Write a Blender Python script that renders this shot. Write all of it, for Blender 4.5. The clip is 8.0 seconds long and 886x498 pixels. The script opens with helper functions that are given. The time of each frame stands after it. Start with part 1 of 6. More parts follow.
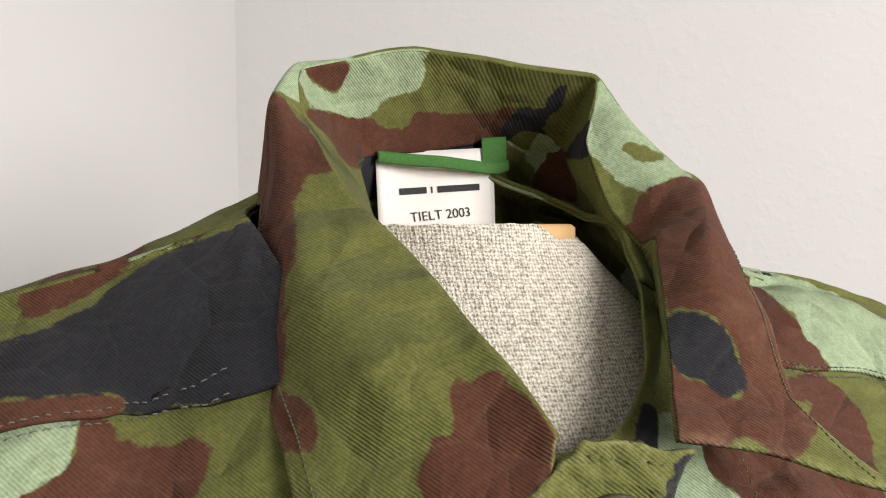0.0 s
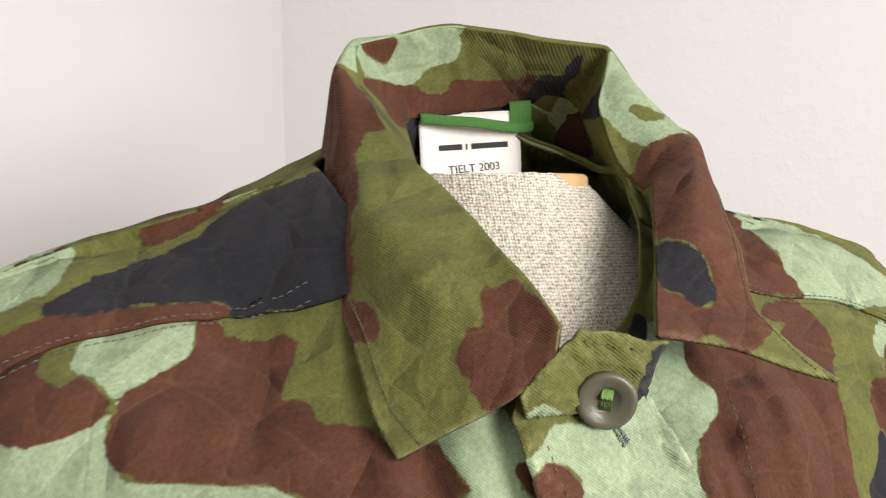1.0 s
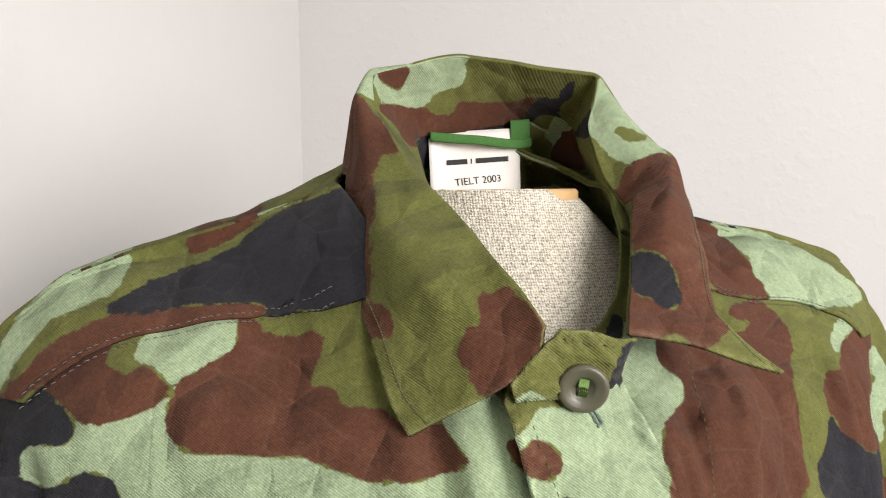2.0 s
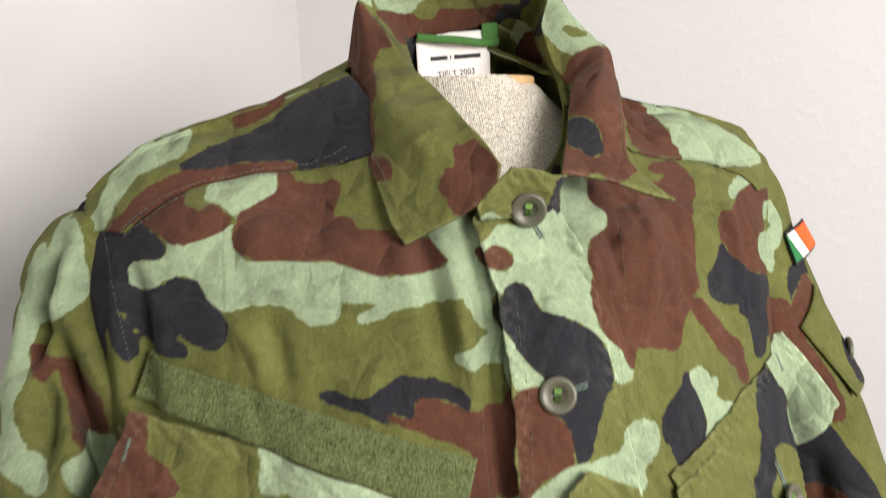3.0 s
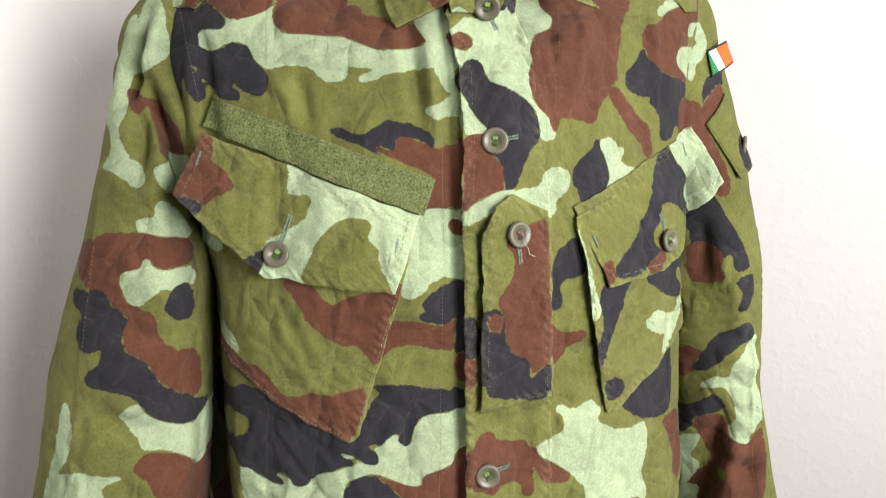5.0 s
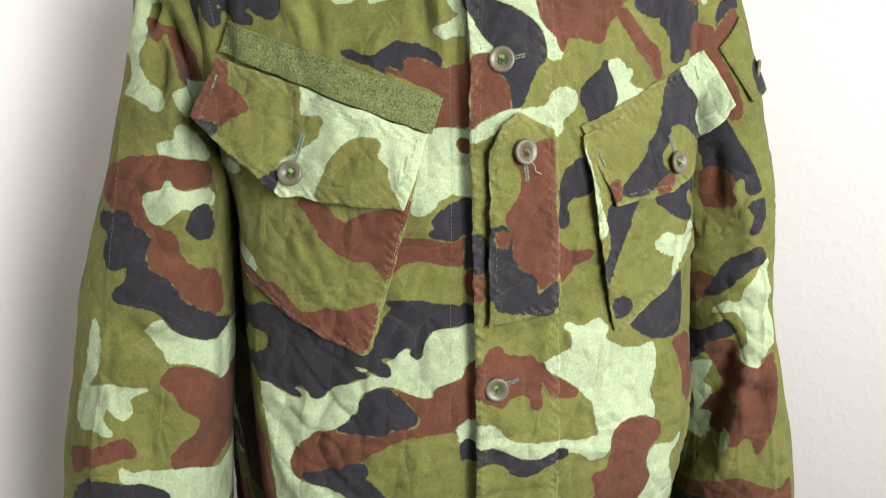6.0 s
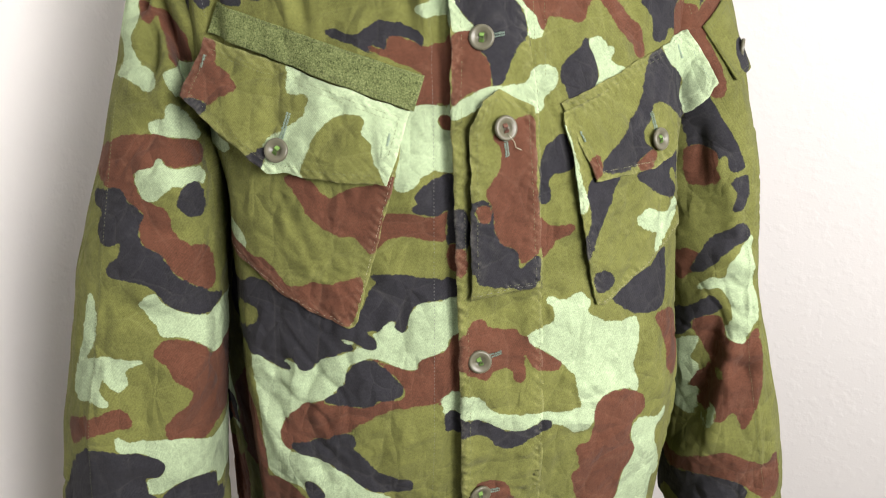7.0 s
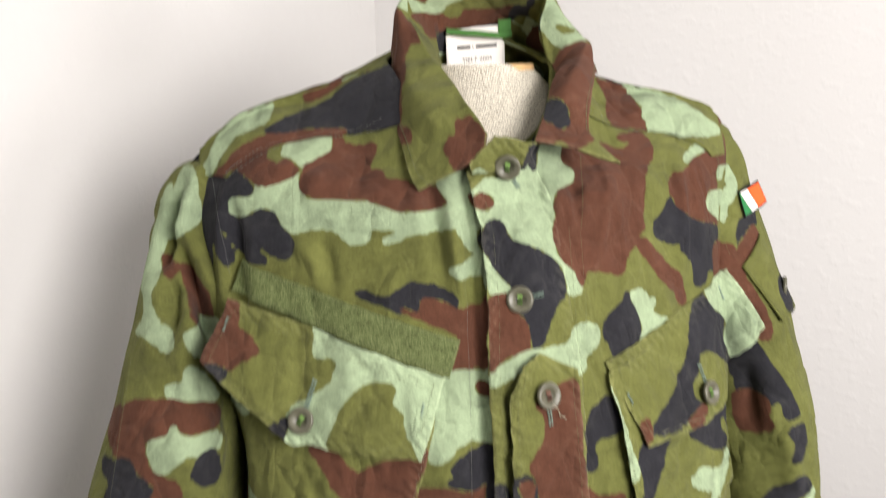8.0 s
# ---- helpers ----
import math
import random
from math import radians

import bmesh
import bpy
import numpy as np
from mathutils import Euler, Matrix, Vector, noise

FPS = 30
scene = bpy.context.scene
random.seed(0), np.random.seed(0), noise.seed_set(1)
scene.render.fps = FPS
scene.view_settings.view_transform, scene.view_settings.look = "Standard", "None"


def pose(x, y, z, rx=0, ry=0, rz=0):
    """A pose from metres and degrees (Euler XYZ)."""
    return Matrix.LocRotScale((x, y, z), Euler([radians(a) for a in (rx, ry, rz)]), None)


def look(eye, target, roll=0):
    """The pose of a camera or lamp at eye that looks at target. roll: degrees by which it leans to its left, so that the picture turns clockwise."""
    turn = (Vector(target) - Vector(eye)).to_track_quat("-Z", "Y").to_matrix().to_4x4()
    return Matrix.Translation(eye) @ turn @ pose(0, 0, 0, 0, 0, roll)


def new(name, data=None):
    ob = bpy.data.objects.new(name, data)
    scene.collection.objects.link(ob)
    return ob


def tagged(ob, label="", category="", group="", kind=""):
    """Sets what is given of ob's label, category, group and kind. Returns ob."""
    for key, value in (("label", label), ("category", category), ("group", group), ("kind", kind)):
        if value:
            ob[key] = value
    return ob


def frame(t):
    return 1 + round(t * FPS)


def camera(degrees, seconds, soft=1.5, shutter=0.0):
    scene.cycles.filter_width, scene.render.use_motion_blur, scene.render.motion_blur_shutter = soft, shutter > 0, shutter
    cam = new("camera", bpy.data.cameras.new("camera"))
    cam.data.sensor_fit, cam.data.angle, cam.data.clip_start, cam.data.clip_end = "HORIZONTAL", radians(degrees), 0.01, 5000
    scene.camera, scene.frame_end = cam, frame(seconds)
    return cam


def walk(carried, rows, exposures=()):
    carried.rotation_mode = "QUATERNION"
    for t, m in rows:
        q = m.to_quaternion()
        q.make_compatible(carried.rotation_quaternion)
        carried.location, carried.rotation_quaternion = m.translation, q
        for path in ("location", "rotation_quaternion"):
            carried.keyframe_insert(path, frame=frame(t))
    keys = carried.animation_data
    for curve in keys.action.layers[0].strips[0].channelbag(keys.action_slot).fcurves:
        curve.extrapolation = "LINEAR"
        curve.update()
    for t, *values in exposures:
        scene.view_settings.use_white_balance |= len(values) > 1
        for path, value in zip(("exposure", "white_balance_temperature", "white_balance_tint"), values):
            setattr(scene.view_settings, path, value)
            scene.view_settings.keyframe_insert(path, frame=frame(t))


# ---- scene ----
import collections
from mathutils.bvhtree import BVHTree

# ---- camera and its walk ----
cam = camera(58.8, 8.0, soft=1.1, shutter=0.4)
PATH = [
    (0, (-0.0976, -0.2887, 1.5226), (0.5629, 1.5986, 1.4792), -0.8),
    (0.5, (-0.0975, -0.3147, 1.5223), (0.5203, 1.5865, 1.4622), -1.1),
    (1, (-0.1173, -0.3475, 1.5147), (0.4565, 1.5641, 1.3857), -0.86),
    (1.2, (-0.1221, -0.3584, 1.5178), (0.4258, 1.5599, 1.3771), -0.54),
    (2.3, (-0.1351, -0.4205, 1.5274), (0.4097, 1.4963, 1.3571), -0.79),
    (2.5, (-0.1449, -0.4460, 1.5231), (0.4093, 1.4659, 1.3292), -1.17),
    (2.8, (-0.150, -0.494, 1.511), (0.401, 1.407, 1.226), -1.8),
    (3, (-0.159, -0.517, 1.503), (0.390, 1.375, 1.158), -1.8),
    (3.5, (-0.179, -0.568, 1.486), (0.395, 1.285, 0.997), -1.2),
    (4, (-0.175, -0.623, 1.489), (0.372, 1.204, 0.888), 0.4),
    (4.5, (-0.174, -0.674, 1.492), (0.326, 1.145, 0.829), 1.4),
    (6, (-0.154, -0.742, 1.461), (0.196, 1.059, 0.665), 0.1),
    (6.5, (-0.152, -0.750, 1.450), (0.181, 1.040, 0.624), -0.4),
    (7, (-0.133, -0.765, 1.455), (0.180, 1.034, 0.638), -0.5),
    (7.5, (-0.139, -0.741, 1.471), (0.169, 1.104, 0.764), -0.7),
    (7.8, (-0.144, -0.718, 1.504), (0.178, 1.176, 0.952), -1.1),
    (8, (-0.143, -0.696, 1.522), (0.182, 1.226, 1.076), -1.3),
]
EXPOSURES = [(0.0, 0.03), (1.0, 0.17), (1.2, 0.18), (2.3, 0.04), (2.5, -0.06), (3.0, 0.16), (3.5, 0.54), (4.0, 0.42), (4.5, 0.50), (6.5, 0.60), (7.5, 0.64), (7.8, 0.50), (8.0, 0.28)]
walk(cam, [(t, look(eye, target, roll)) for t, eye, target, roll in PATH], EXPOSURES)

# ---- world and lights ----
world = bpy.data.worlds.new("world")
scene.world = world
world.use_nodes = True
world.node_tree.nodes["Background"].inputs[0].default_value = (0.9, 0.95, 1.0, 1)
world.node_tree.nodes["Background"].inputs[1].default_value = 0.035


def area_lamp(name, eye, target, size, watts, colour):
    data = bpy.data.lights.new(name, "AREA")
    data.shape, data.size, data.energy, data.color = "DISK", size, watts, colour
    ob = new(name, data)
    ob.matrix_world = look(eye, target)
    return ob


area_lamp("photo_lamp", (0.52, -1.42, 1.76), (0.0, 0.0, 1.30), 0.74, 33.0, (1.0, 0.950, 0.930))
area_lamp("side_lamp", (1.25, -1.10, 1.55), (0.0, 0.1, 1.32), 0.50, 9.0, (1.0, 0.950, 0.940))
# weak overhead fill, added only to lift the shadows; no real fixture
area_lamp("fill_light", (0.0, -1.9, 2.52), (0.0, -1.9, 0.0), 0.9, 2, (1.0, 0.95, 0.93))


# ---- materials ----
class Nodes:
    """Short hand for a node material."""

    def __init__(self, name):
        self.mat = bpy.data.materials.new(name)
        self.mat.use_nodes = True
        self.tree = self.mat.node_tree
        self.bsdf = self.tree.nodes["Principled BSDF"]

    def node(self, kind, **values):
        n = self.tree.nodes.new(kind)
        for key, value in values.items():
            if key == "operation":
                n.operation = value
            elif key == "data_type":
                n.data_type = value
            elif key == "attribute_name":
                n.attribute_name = value
            elif key == "wave_type":
                n.wave_type = value
        return n

    def link(self, a, b):
        self.tree.links.new(a, b)

    def put(self, socket, value):
        if isinstance(value, bpy.types.NodeSocket):
            self.link(value, socket)
        elif isinstance(value, tuple) and len(value) == 3 and len(socket.default_value) == 4:
            socket.default_value = (*value, 1)
        else:
            socket.default_value = value

    def math(self, op, a, b=0.0, c=0.0):
        n = self.node("ShaderNodeMath", operation=op)
        for i, v in enumerate((a, b, c)):
            self.put(n.inputs[i], v)
        return n.outputs[0]

    def ramp(self, value, lo, hi, to0=0.0, to1=1.0):
        n = self.node("ShaderNodeMapRange")
        for i, v in enumerate((value, lo, hi, to0, to1)):
            self.put(n.inputs[i], v)
        return n.outputs[0]

    def mix(self, fac, a, b):
        n = self.node("ShaderNodeMix", data_type="RGBA")
        self.put(n.inputs[0], fac), self.put(n.inputs[6], a), self.put(n.inputs[7], b)
        return n.outputs[2]

    def paler(self, colour, times, plus):
        n = self.node("ShaderNodeVectorMath", operation="MULTIPLY_ADD")
        self.put(n.inputs[0], colour)
        n.inputs[1].default_value, n.inputs[2].default_value = (times,) * 3, plus
        return n.outputs[0]

    def place(self, stretch=(1, 1, 1), turn=(0, 0, 0)):
        tc = self.node("ShaderNodeTexCoord")
        mp = self.node("ShaderNodeMapping")
        self.link(tc.outputs["Object"], mp.inputs[0])
        mp.inputs["Scale"].default_value = stretch
        mp.inputs["Rotation"].default_value = turn
        return mp.outputs[0]

    def noise(self, scale, detail=3.0, rough=0.5, at=None):
        n = self.node("ShaderNodeTexNoise")
        n.inputs["Scale"].default_value = scale
        n.inputs["Detail"].default_value = detail
        n.inputs["Roughness"].default_value = rough
        self.link(at or self.place(), n.inputs["Vector"])
        return n.outputs[0]

    def noise_colour(self, scale):
        n = self.node("ShaderNodeTexNoise")
        n.inputs["Scale"].default_value = scale
        self.link(self.place(), n.inputs["Vector"])
        return n.outputs["Color"]

    def bump(self, height, strength, distance, chain=None):
        n = self.node("ShaderNodeBump")
        n.inputs["Strength"].default_value = strength
        n.inputs["Distance"].default_value = distance
        self.link(height, n.inputs["Height"])
        if chain:
            self.link(chain, n.inputs["Normal"])
        return n.outputs[0]

    def attribute(self, name):
        n = self.node("ShaderNodeAttribute", attribute_name=name)
        return n.outputs["Fac"]

    def finish(self, colour, rough=0.8, normal=None, metal=0.0, spec=0.3):
        self.put(self.bsdf.inputs["Base Color"], colour)
        self.put(self.bsdf.inputs["Roughness"], rough)
        self.put(self.bsdf.inputs["Metallic"], metal)
        self.put(self.bsdf.inputs["Specular IOR Level"], spec)
        if normal:
            self.link(normal, self.bsdf.inputs["Normal"])
        return self.mat


OLIVE, MINT, BROWN, BLACK = (0.112, 0.118, 0.034), (0.268, 0.338, 0.208), (0.087, 0.036, 0.0215), (0.0205, 0.0205, 0.024)


def twill(m, colour, fade=0.5):
    """Cotton twill over a dye: diagonal rib, uneven fading, rubbed fuzz and fine creases."""
    rib = m.node("ShaderNodeTexWave")
    rib.bands_direction = "X"
    rib.inputs["Scale"].default_value = 340
    rib.inputs["Distortion"].default_value = 1.2
    rib.inputs["Detail"].default_value = 2
    rib.inputs["Detail Scale"].default_value = 2
    m.link(m.place(turn=(0.2, radians(52), 0.1)), rib.inputs["Vector"])
    weft = m.noise(1500, 2, at=m.place((1, 1, 0.25)))
    cloud = m.noise(16, 5, 0.6)
    mottle = m.noise(95, 4, 0.65)
    worn = m.ramp(m.noise(75, 8, 0.75), 0.55, 0.85)
    fuzz = m.noise(620, 3, 0.7)
    shade = m.math("ADD", m.ramp(cloud, 0.25, 0.75, 0.80, 1.18), m.ramp(rib.outputs[1], 0, 1, -0.16, 0.16))
    shade = m.math("ADD", shade, m.ramp(fuzz, 0.3, 0.7, -0.20, 0.20))
    shade = m.math("ADD", shade, m.ramp(mottle, 0.28, 0.72, -0.10, 0.10))
    mul = m.node("ShaderNodeVectorMath", operation="SCALE")
    m.link(colour, mul.inputs[0]), m.link(shade, mul.inputs["Scale"])
    rub = m.math("MULTIPLY", m.attribute("rub"), m.ramp(m.noise(260, 4, 0.7), 0.35, 0.6))
    faded = m.mix(m.math("MULTIPLY", worn, fade), mul.outputs[0], m.paler(mul.outputs[0], 1.6, (0.030, 0.031, 0.020)))
    faded = m.mix(m.math("MULTIPLY", rub, 0.75), faded, m.paler(faded, 1.45, (0.060, 0.058, 0.040)))
    # crumpled cloth: soft swells, then flat facets between straight creases, stronger in patches
    n = m.bump(m.noise(42, 4, 0.55), 0.5, 0.0036)
    for scale, stretch, turn, deep, lo in ((15, (1, 1, 0.45), (0, 0.6, 0), 0.0054, 0.35), (25, (0.5, 1, 1), (0, 0.5, 0), 0.0037, 0.37), (44, (1, 1, 0.5), (0, -0.7, 0), 0.0022, 0.39)):
        facet = m.node("ShaderNodeTexVoronoi")
        facet.feature = "DISTANCE_TO_EDGE"
        facet.inputs["Scale"].default_value = scale
        sway = m.node("ShaderNodeVectorMath", operation="MULTIPLY_ADD")
        m.link(m.noise_colour(scale * 0.7), sway.inputs[0])
        sway.inputs[1].default_value = (0.5 / scale,) * 3
        m.link(m.place(stretch, turn), sway.inputs[2])
        m.link(sway.outputs[0], facet.inputs["Vector"])
        crease = facet.outputs["Distance"]
        patch_of = m.ramp(m.noise(scale * 0.6, 2), lo, lo + 0.20)
        n = m.bump(m.math("MULTIPLY", m.ramp(crease, 0.0, 0.30), patch_of), 0.9, deep, n)
        crest = m.math("MULTIPLY", m.ramp(crease, 0.0, 0.022, 1.0, 0.0), patch_of)
        faded = m.mix(m.math("MULTIPLY", crest, 0.20), faded, m.paler(faded, 1.3, (0.035, 0.035, 0.025)))
    n = m.bump(rib.outputs[1], 0.4, 0.0005, n)
    n = m.bump(weft, 0.35, 0.0004, n)
    m.bsdf.inputs["Sheen Weight"].default_value = 0.03
    m.bsdf.inputs["Sheen Roughness"].default_value = 0.6
    return m.finish(faded, 0.9, n, spec=0.08)


def camouflage():
    """Four-colour print; the three attributes hold each dye's signed distance in metres."""
    m = Nodes("camouflage_twill")
    ragged = m.math("ADD", m.ramp(m.noise(120, 5, 0.6), 0, 1, -0.0030, 0.0030), m.ramp(m.noise(420, 2), 0, 1, -0.0006, 0.0006))
    colour = OLIVE
    for name, dye_colour in (("mint", MINT), ("brown", BROWN), ("black", BLACK)):
        mask = m.ramp(m.math("ADD", m.attribute(name), ragged), -0.0004, 0.0004, 1.0, 0.0)
        colour = m.mix(mask, colour, dye_colour)
    return twill(m, colour)


def cloth(name, colour, fade=0.3):
    m = Nodes(name)
    return twill(m, m.mix(m.noise(60), colour, tuple(c * 0.85 for c in colour)), fade)


def plain(name, colour, rough=0.6, grain=300, spread=0.12, bumpy=0.0, metal=0.0, spec=0.4):
    m = Nodes(name)
    c = m.mix(m.noise(grain, 4, 0.6), tuple(v * (1 - spread) for v in colour), tuple(min(1, v * (1 + spread)) for v in colour))
    n = m.bump(m.noise(grain * 1.7, 4, 0.6), 0.5, bumpy) if bumpy else None
    return m.finish(c, rough, n, metal, spec)


def wall_paint():
    m = Nodes("roughcast_wall_paint")
    lump = m.ramp(m.noise(55, 3, 0.5), 0.5, 0.72)
    grain = m.noise(240, 3)
    c = m.mix(m.noise(3, 3), (0.66, 0.648, 0.632), (0.695, 0.685, 0.672))
    n = m.bump(lump, 0.13, 0.003)
    n = m.bump(grain, 0.2, 0.001, n)
    return m.finish(c, 0.75, n, spec=0.25)


def linen():
    m = Nodes("linen_weave")

    def threads(axis, seed):
        w = m.node("ShaderNodeTexWave")
        w.bands_direction = axis
        w.inputs["Scale"].default_value = 235
        w.inputs["Distortion"].default_value = 5
        w.inputs["Detail"].default_value = 2
        w.inputs["Detail Scale"].default_value = 3
        m.link(m.place(turn=(0, seed, 0)), w.inputs["Vector"])
        return w.outputs[1]

    weave = m.math("MULTIPLY", m.math("ADD", threads("X", 0.03), threads("Z", -0.04)), 0.5)
    slub = m.noise(560, 4, 0.7)
    tone = m.math("ADD", m.math("MULTIPLY", weave, 0.38), m.math("MULTIPLY", slub, 0.98))
    c = m.mix(m.ramp(tone, 0.42, 0.86), (0.19, 0.168, 0.130), (0.79, 0.74, 0.62))
    n = m.bump(tone, 0.9, 0.0010)
    return m.finish(c, 0.95, n, spec=0.1)


def velcro():
    m = Nodes("loop_fastener_pile")
    pile = m.noise(760, 4, 0.75)
    tuft = m.noise(190, 3, 0.6)
    c = m.mix(m.ramp(m.math("ADD", pile, m.math("MULTIPLY", tuft, 0.35)), 0.46, 0.92), (0.036, 0.052, 0.014), (0.27, 0.315, 0.130))
    n = m.bump(pile, 1.0, 0.0022)
    n = m.bump(tuft, 0.4, 0.0012, n)
    return m.finish(c, 0.95, n, spec=0.1)


CAMO = camouflage()
WALL = wall_paint()
LINEN = linen()
VELCRO = velcro()
# out-of-view floor and walls: colours kept dark to cut bounced light
FLOOR = plain("grey_floor", (0.17, 0.16, 0.145), 0.6, 40, 0.2)
UNSEEN_WALL = plain("bounce_cut_grey", (0.22, 0.215, 0.205), 0.8, 30, 0.06)
CEILING = plain("ceiling_paint", (0.6, 0.6, 0.58), 0.8, 20, 0.03)
BUTTON = plain("olive_plastic", (0.092, 0.088, 0.058), 0.38, 500, 0.1, 0.0002, spec=0.5)
GREEN_THREAD = plain("green_thread", (0.13, 0.23, 0.055), 0.8, 900, 0.4, 0.0006)
BROWN_THREAD = plain("brown_thread", (0.16, 0.075, 0.05), 0.8, 900, 0.4, 0.0006)
TEAL_THREAD = plain("grey_green_thread", (0.17, 0.235, 0.19), 0.85, 900, 0.35, 0.0006)
PALE_THREAD = plain("pale_thread", (0.26, 0.25, 0.18), 0.85, 900, 0.3)
SEAM_THREAD = plain("olive_thread", (0.115, 0.125, 0.06), 0.9, 900, 0.4)
GREY_THREAD = plain("grey_thread", (0.14, 0.145, 0.13), 0.9, 900, 0.3)
TAPE = plain("green_tape", (0.055, 0.16, 0.035), 0.85, 800, 0.35, 0.0008)
LABEL_CLOTH = plain("white_label_cloth", (0.78, 0.76, 0.72), 0.85, 350, 0.05, 0.0003)
INK = plain("black_ink", (0.03, 0.03, 0.03), 0.8, 500, 0.3)
WOOD = plain("pale_wood", (0.56, 0.36, 0.17), 0.6, 90, 0.2)
FLAG_GREEN = plain("flag_green", (0.02, 0.17, 0.05), 0.8, 700, 0.25, 0.0004)
FLAG_WHITE = plain("flag_white", (0.75, 0.73, 0.69), 0.8, 700, 0.1, 0.0004)
FLAG_ORANGE = plain("flag_orange", (0.75, 0.10, 0.015), 0.8, 700, 0.2, 0.0004)
DARK_EDGE = plain("black_edging", (0.02, 0.02, 0.022), 0.85, 700, 0.3)


# ---- print motifs: closed outlines of each dye, per cloth panel, in metres across and up ----
MOTIFS = {}


def dye(panel, colour, *xz):
    MOTIFS.setdefault(panel, []).append((colour, np.array(xz, float).reshape(-1, 2)))


dye("body", "mint", -0.155, 1.468, -0.141, 1.471, -0.123, 1.469, -0.120, 1.465, -0.124, 1.459, -0.141, 1.451, -0.146, 1.447, -0.148, 1.441, -0.147, 1.431, -0.141, 1.428, -0.100, 1.427, -0.086, 1.421, -0.074, 1.419, -0.049, 1.421, -0.034, 1.426, -0.028, 1.414, -0.053, 1.405, -0.070, 1.403, -0.083, 1.397, -0.090, 1.397, -0.081, 1.402, -0.082, 1.405, -0.097, 1.407, -0.103, 1.407, -0.101, 1.402, -0.103, 1.398, -0.109, 1.396, -0.115, 1.396, -0.126, 1.404, -0.135, 1.406, -0.145, 1.405, -0.162, 1.402, -0.167, 1.405, -0.171, 1.415, -0.185, 1.417, -0.199, 1.413, -0.211, 1.413, -0.211, 1.417, -0.207, 1.426, -0.194, 1.431, -0.187, 1.437, -0.168, 1.438, -0.151, 1.445, -0.152, 1.450, -0.161, 1.457, -0.161, 1.462)
dye("body", "brown", -0.208, 1.458, -0.194, 1.463, -0.176, 1.468, -0.178, 1.457, -0.174, 1.453, -0.167, 1.450, -0.160, 1.454, -0.153, 1.449, -0.152, 1.447, -0.160, 1.442, -0.171, 1.438, -0.180, 1.437, -0.187, 1.438, -0.192, 1.443, -0.199, 1.446, -0.210, 1.451, -0.221, 1.451, -0.233, 1.446)
dye("body", "brown", -0.120, 1.470, -0.115, 1.469, -0.114, 1.465, -0.109, 1.463, -0.098, 1.463, -0.090, 1.464, -0.089, 1.461, -0.092, 1.456, -0.095, 1.452, -0.096, 1.449, -0.095, 1.445, -0.087, 1.444, -0.087, 1.440, -0.077, 1.438, -0.070, 1.437, -0.064, 1.434, -0.047, 1.433, -0.042, 1.430, -0.042, 1.427, -0.047, 1.422, -0.054, 1.420, -0.067, 1.420, -0.077, 1.419, -0.086, 1.422, -0.095, 1.425, -0.100, 1.427, -0.112, 1.427, -0.127, 1.428, -0.141, 1.428, -0.147, 1.432, -0.149, 1.436, -0.148, 1.443, -0.144, 1.449, -0.137, 1.452, -0.129, 1.456, -0.123, 1.459, -0.121, 1.464)
dye("body", "black", -0.254, 1.445, -0.230, 1.448, -0.214, 1.449, -0.198, 1.442, -0.189, 1.435, -0.191, 1.429, -0.205, 1.428, -0.210, 1.422, -0.210, 1.414, -0.204, 1.409, -0.196, 1.409, -0.185, 1.415, -0.177, 1.416, -0.171, 1.412, -0.168, 1.405, -0.161, 1.399, -0.159, 1.392, -0.162, 1.384, -0.168, 1.382, -0.176, 1.385, -0.181, 1.390, -0.187, 1.392, -0.189, 1.391, -0.184, 1.384, -0.180, 1.378, -0.190, 1.378, -0.196, 1.380, -0.202, 1.387, -0.209, 1.398, -0.216, 1.402, -0.219, 1.400, -0.213, 1.394, -0.208, 1.385, -0.207, 1.377, -0.211, 1.374, -0.216, 1.378, -0.220, 1.387, -0.223, 1.394, -0.225, 1.387, -0.226, 1.370, -0.228, 1.357, -0.244, 1.373, -0.252, 1.402, -0.256, 1.427)
dye("body", "mint", -0.046, 1.439, -0.031, 1.448, -0.024, 1.439, -0.018, 1.420, -0.015, 1.400, -0.017, 1.384, -0.032, 1.397, -0.039, 1.413, -0.040, 1.425)
dye("body", "black", -0.113, 1.358, -0.108, 1.360, -0.100, 1.356, -0.087, 1.357, -0.079, 1.363, -0.071, 1.366, -0.055, 1.364, -0.046, 1.360, -0.041, 1.353, -0.045, 1.349, -0.050, 1.352, -0.064, 1.356, -0.066, 1.350, -0.068, 1.345, -0.078, 1.346, -0.087, 1.349, -0.098, 1.353)
dye("body", "mint", -0.043, 1.377, -0.033, 1.380, -0.019, 1.385, -0.018, 1.376, -0.026, 1.373, -0.039, 1.373)
dye("body", "brown", -0.081, 1.348, -0.068, 1.345, -0.064, 1.355, -0.050, 1.352, -0.039, 1.347, -0.024, 1.350, -0.013, 1.353, -0.011, 1.322, -0.012, 1.306, -0.031, 1.306, -0.042, 1.304, -0.048, 1.303, -0.049, 1.307, -0.040, 1.329, -0.065, 1.341)
dye("body", "mint", -0.055, 1.300, -0.040, 1.305, -0.024, 1.302, -0.020, 1.296, -0.021, 1.260, -0.038, 1.258, -0.047, 1.254, -0.058, 1.244, -0.067, 1.244, -0.066, 1.255, -0.061, 1.276)
dye("body", "brown", -0.030, 1.295, -0.025, 1.296, -0.019, 1.293, -0.020, 1.291, -0.027, 1.289)
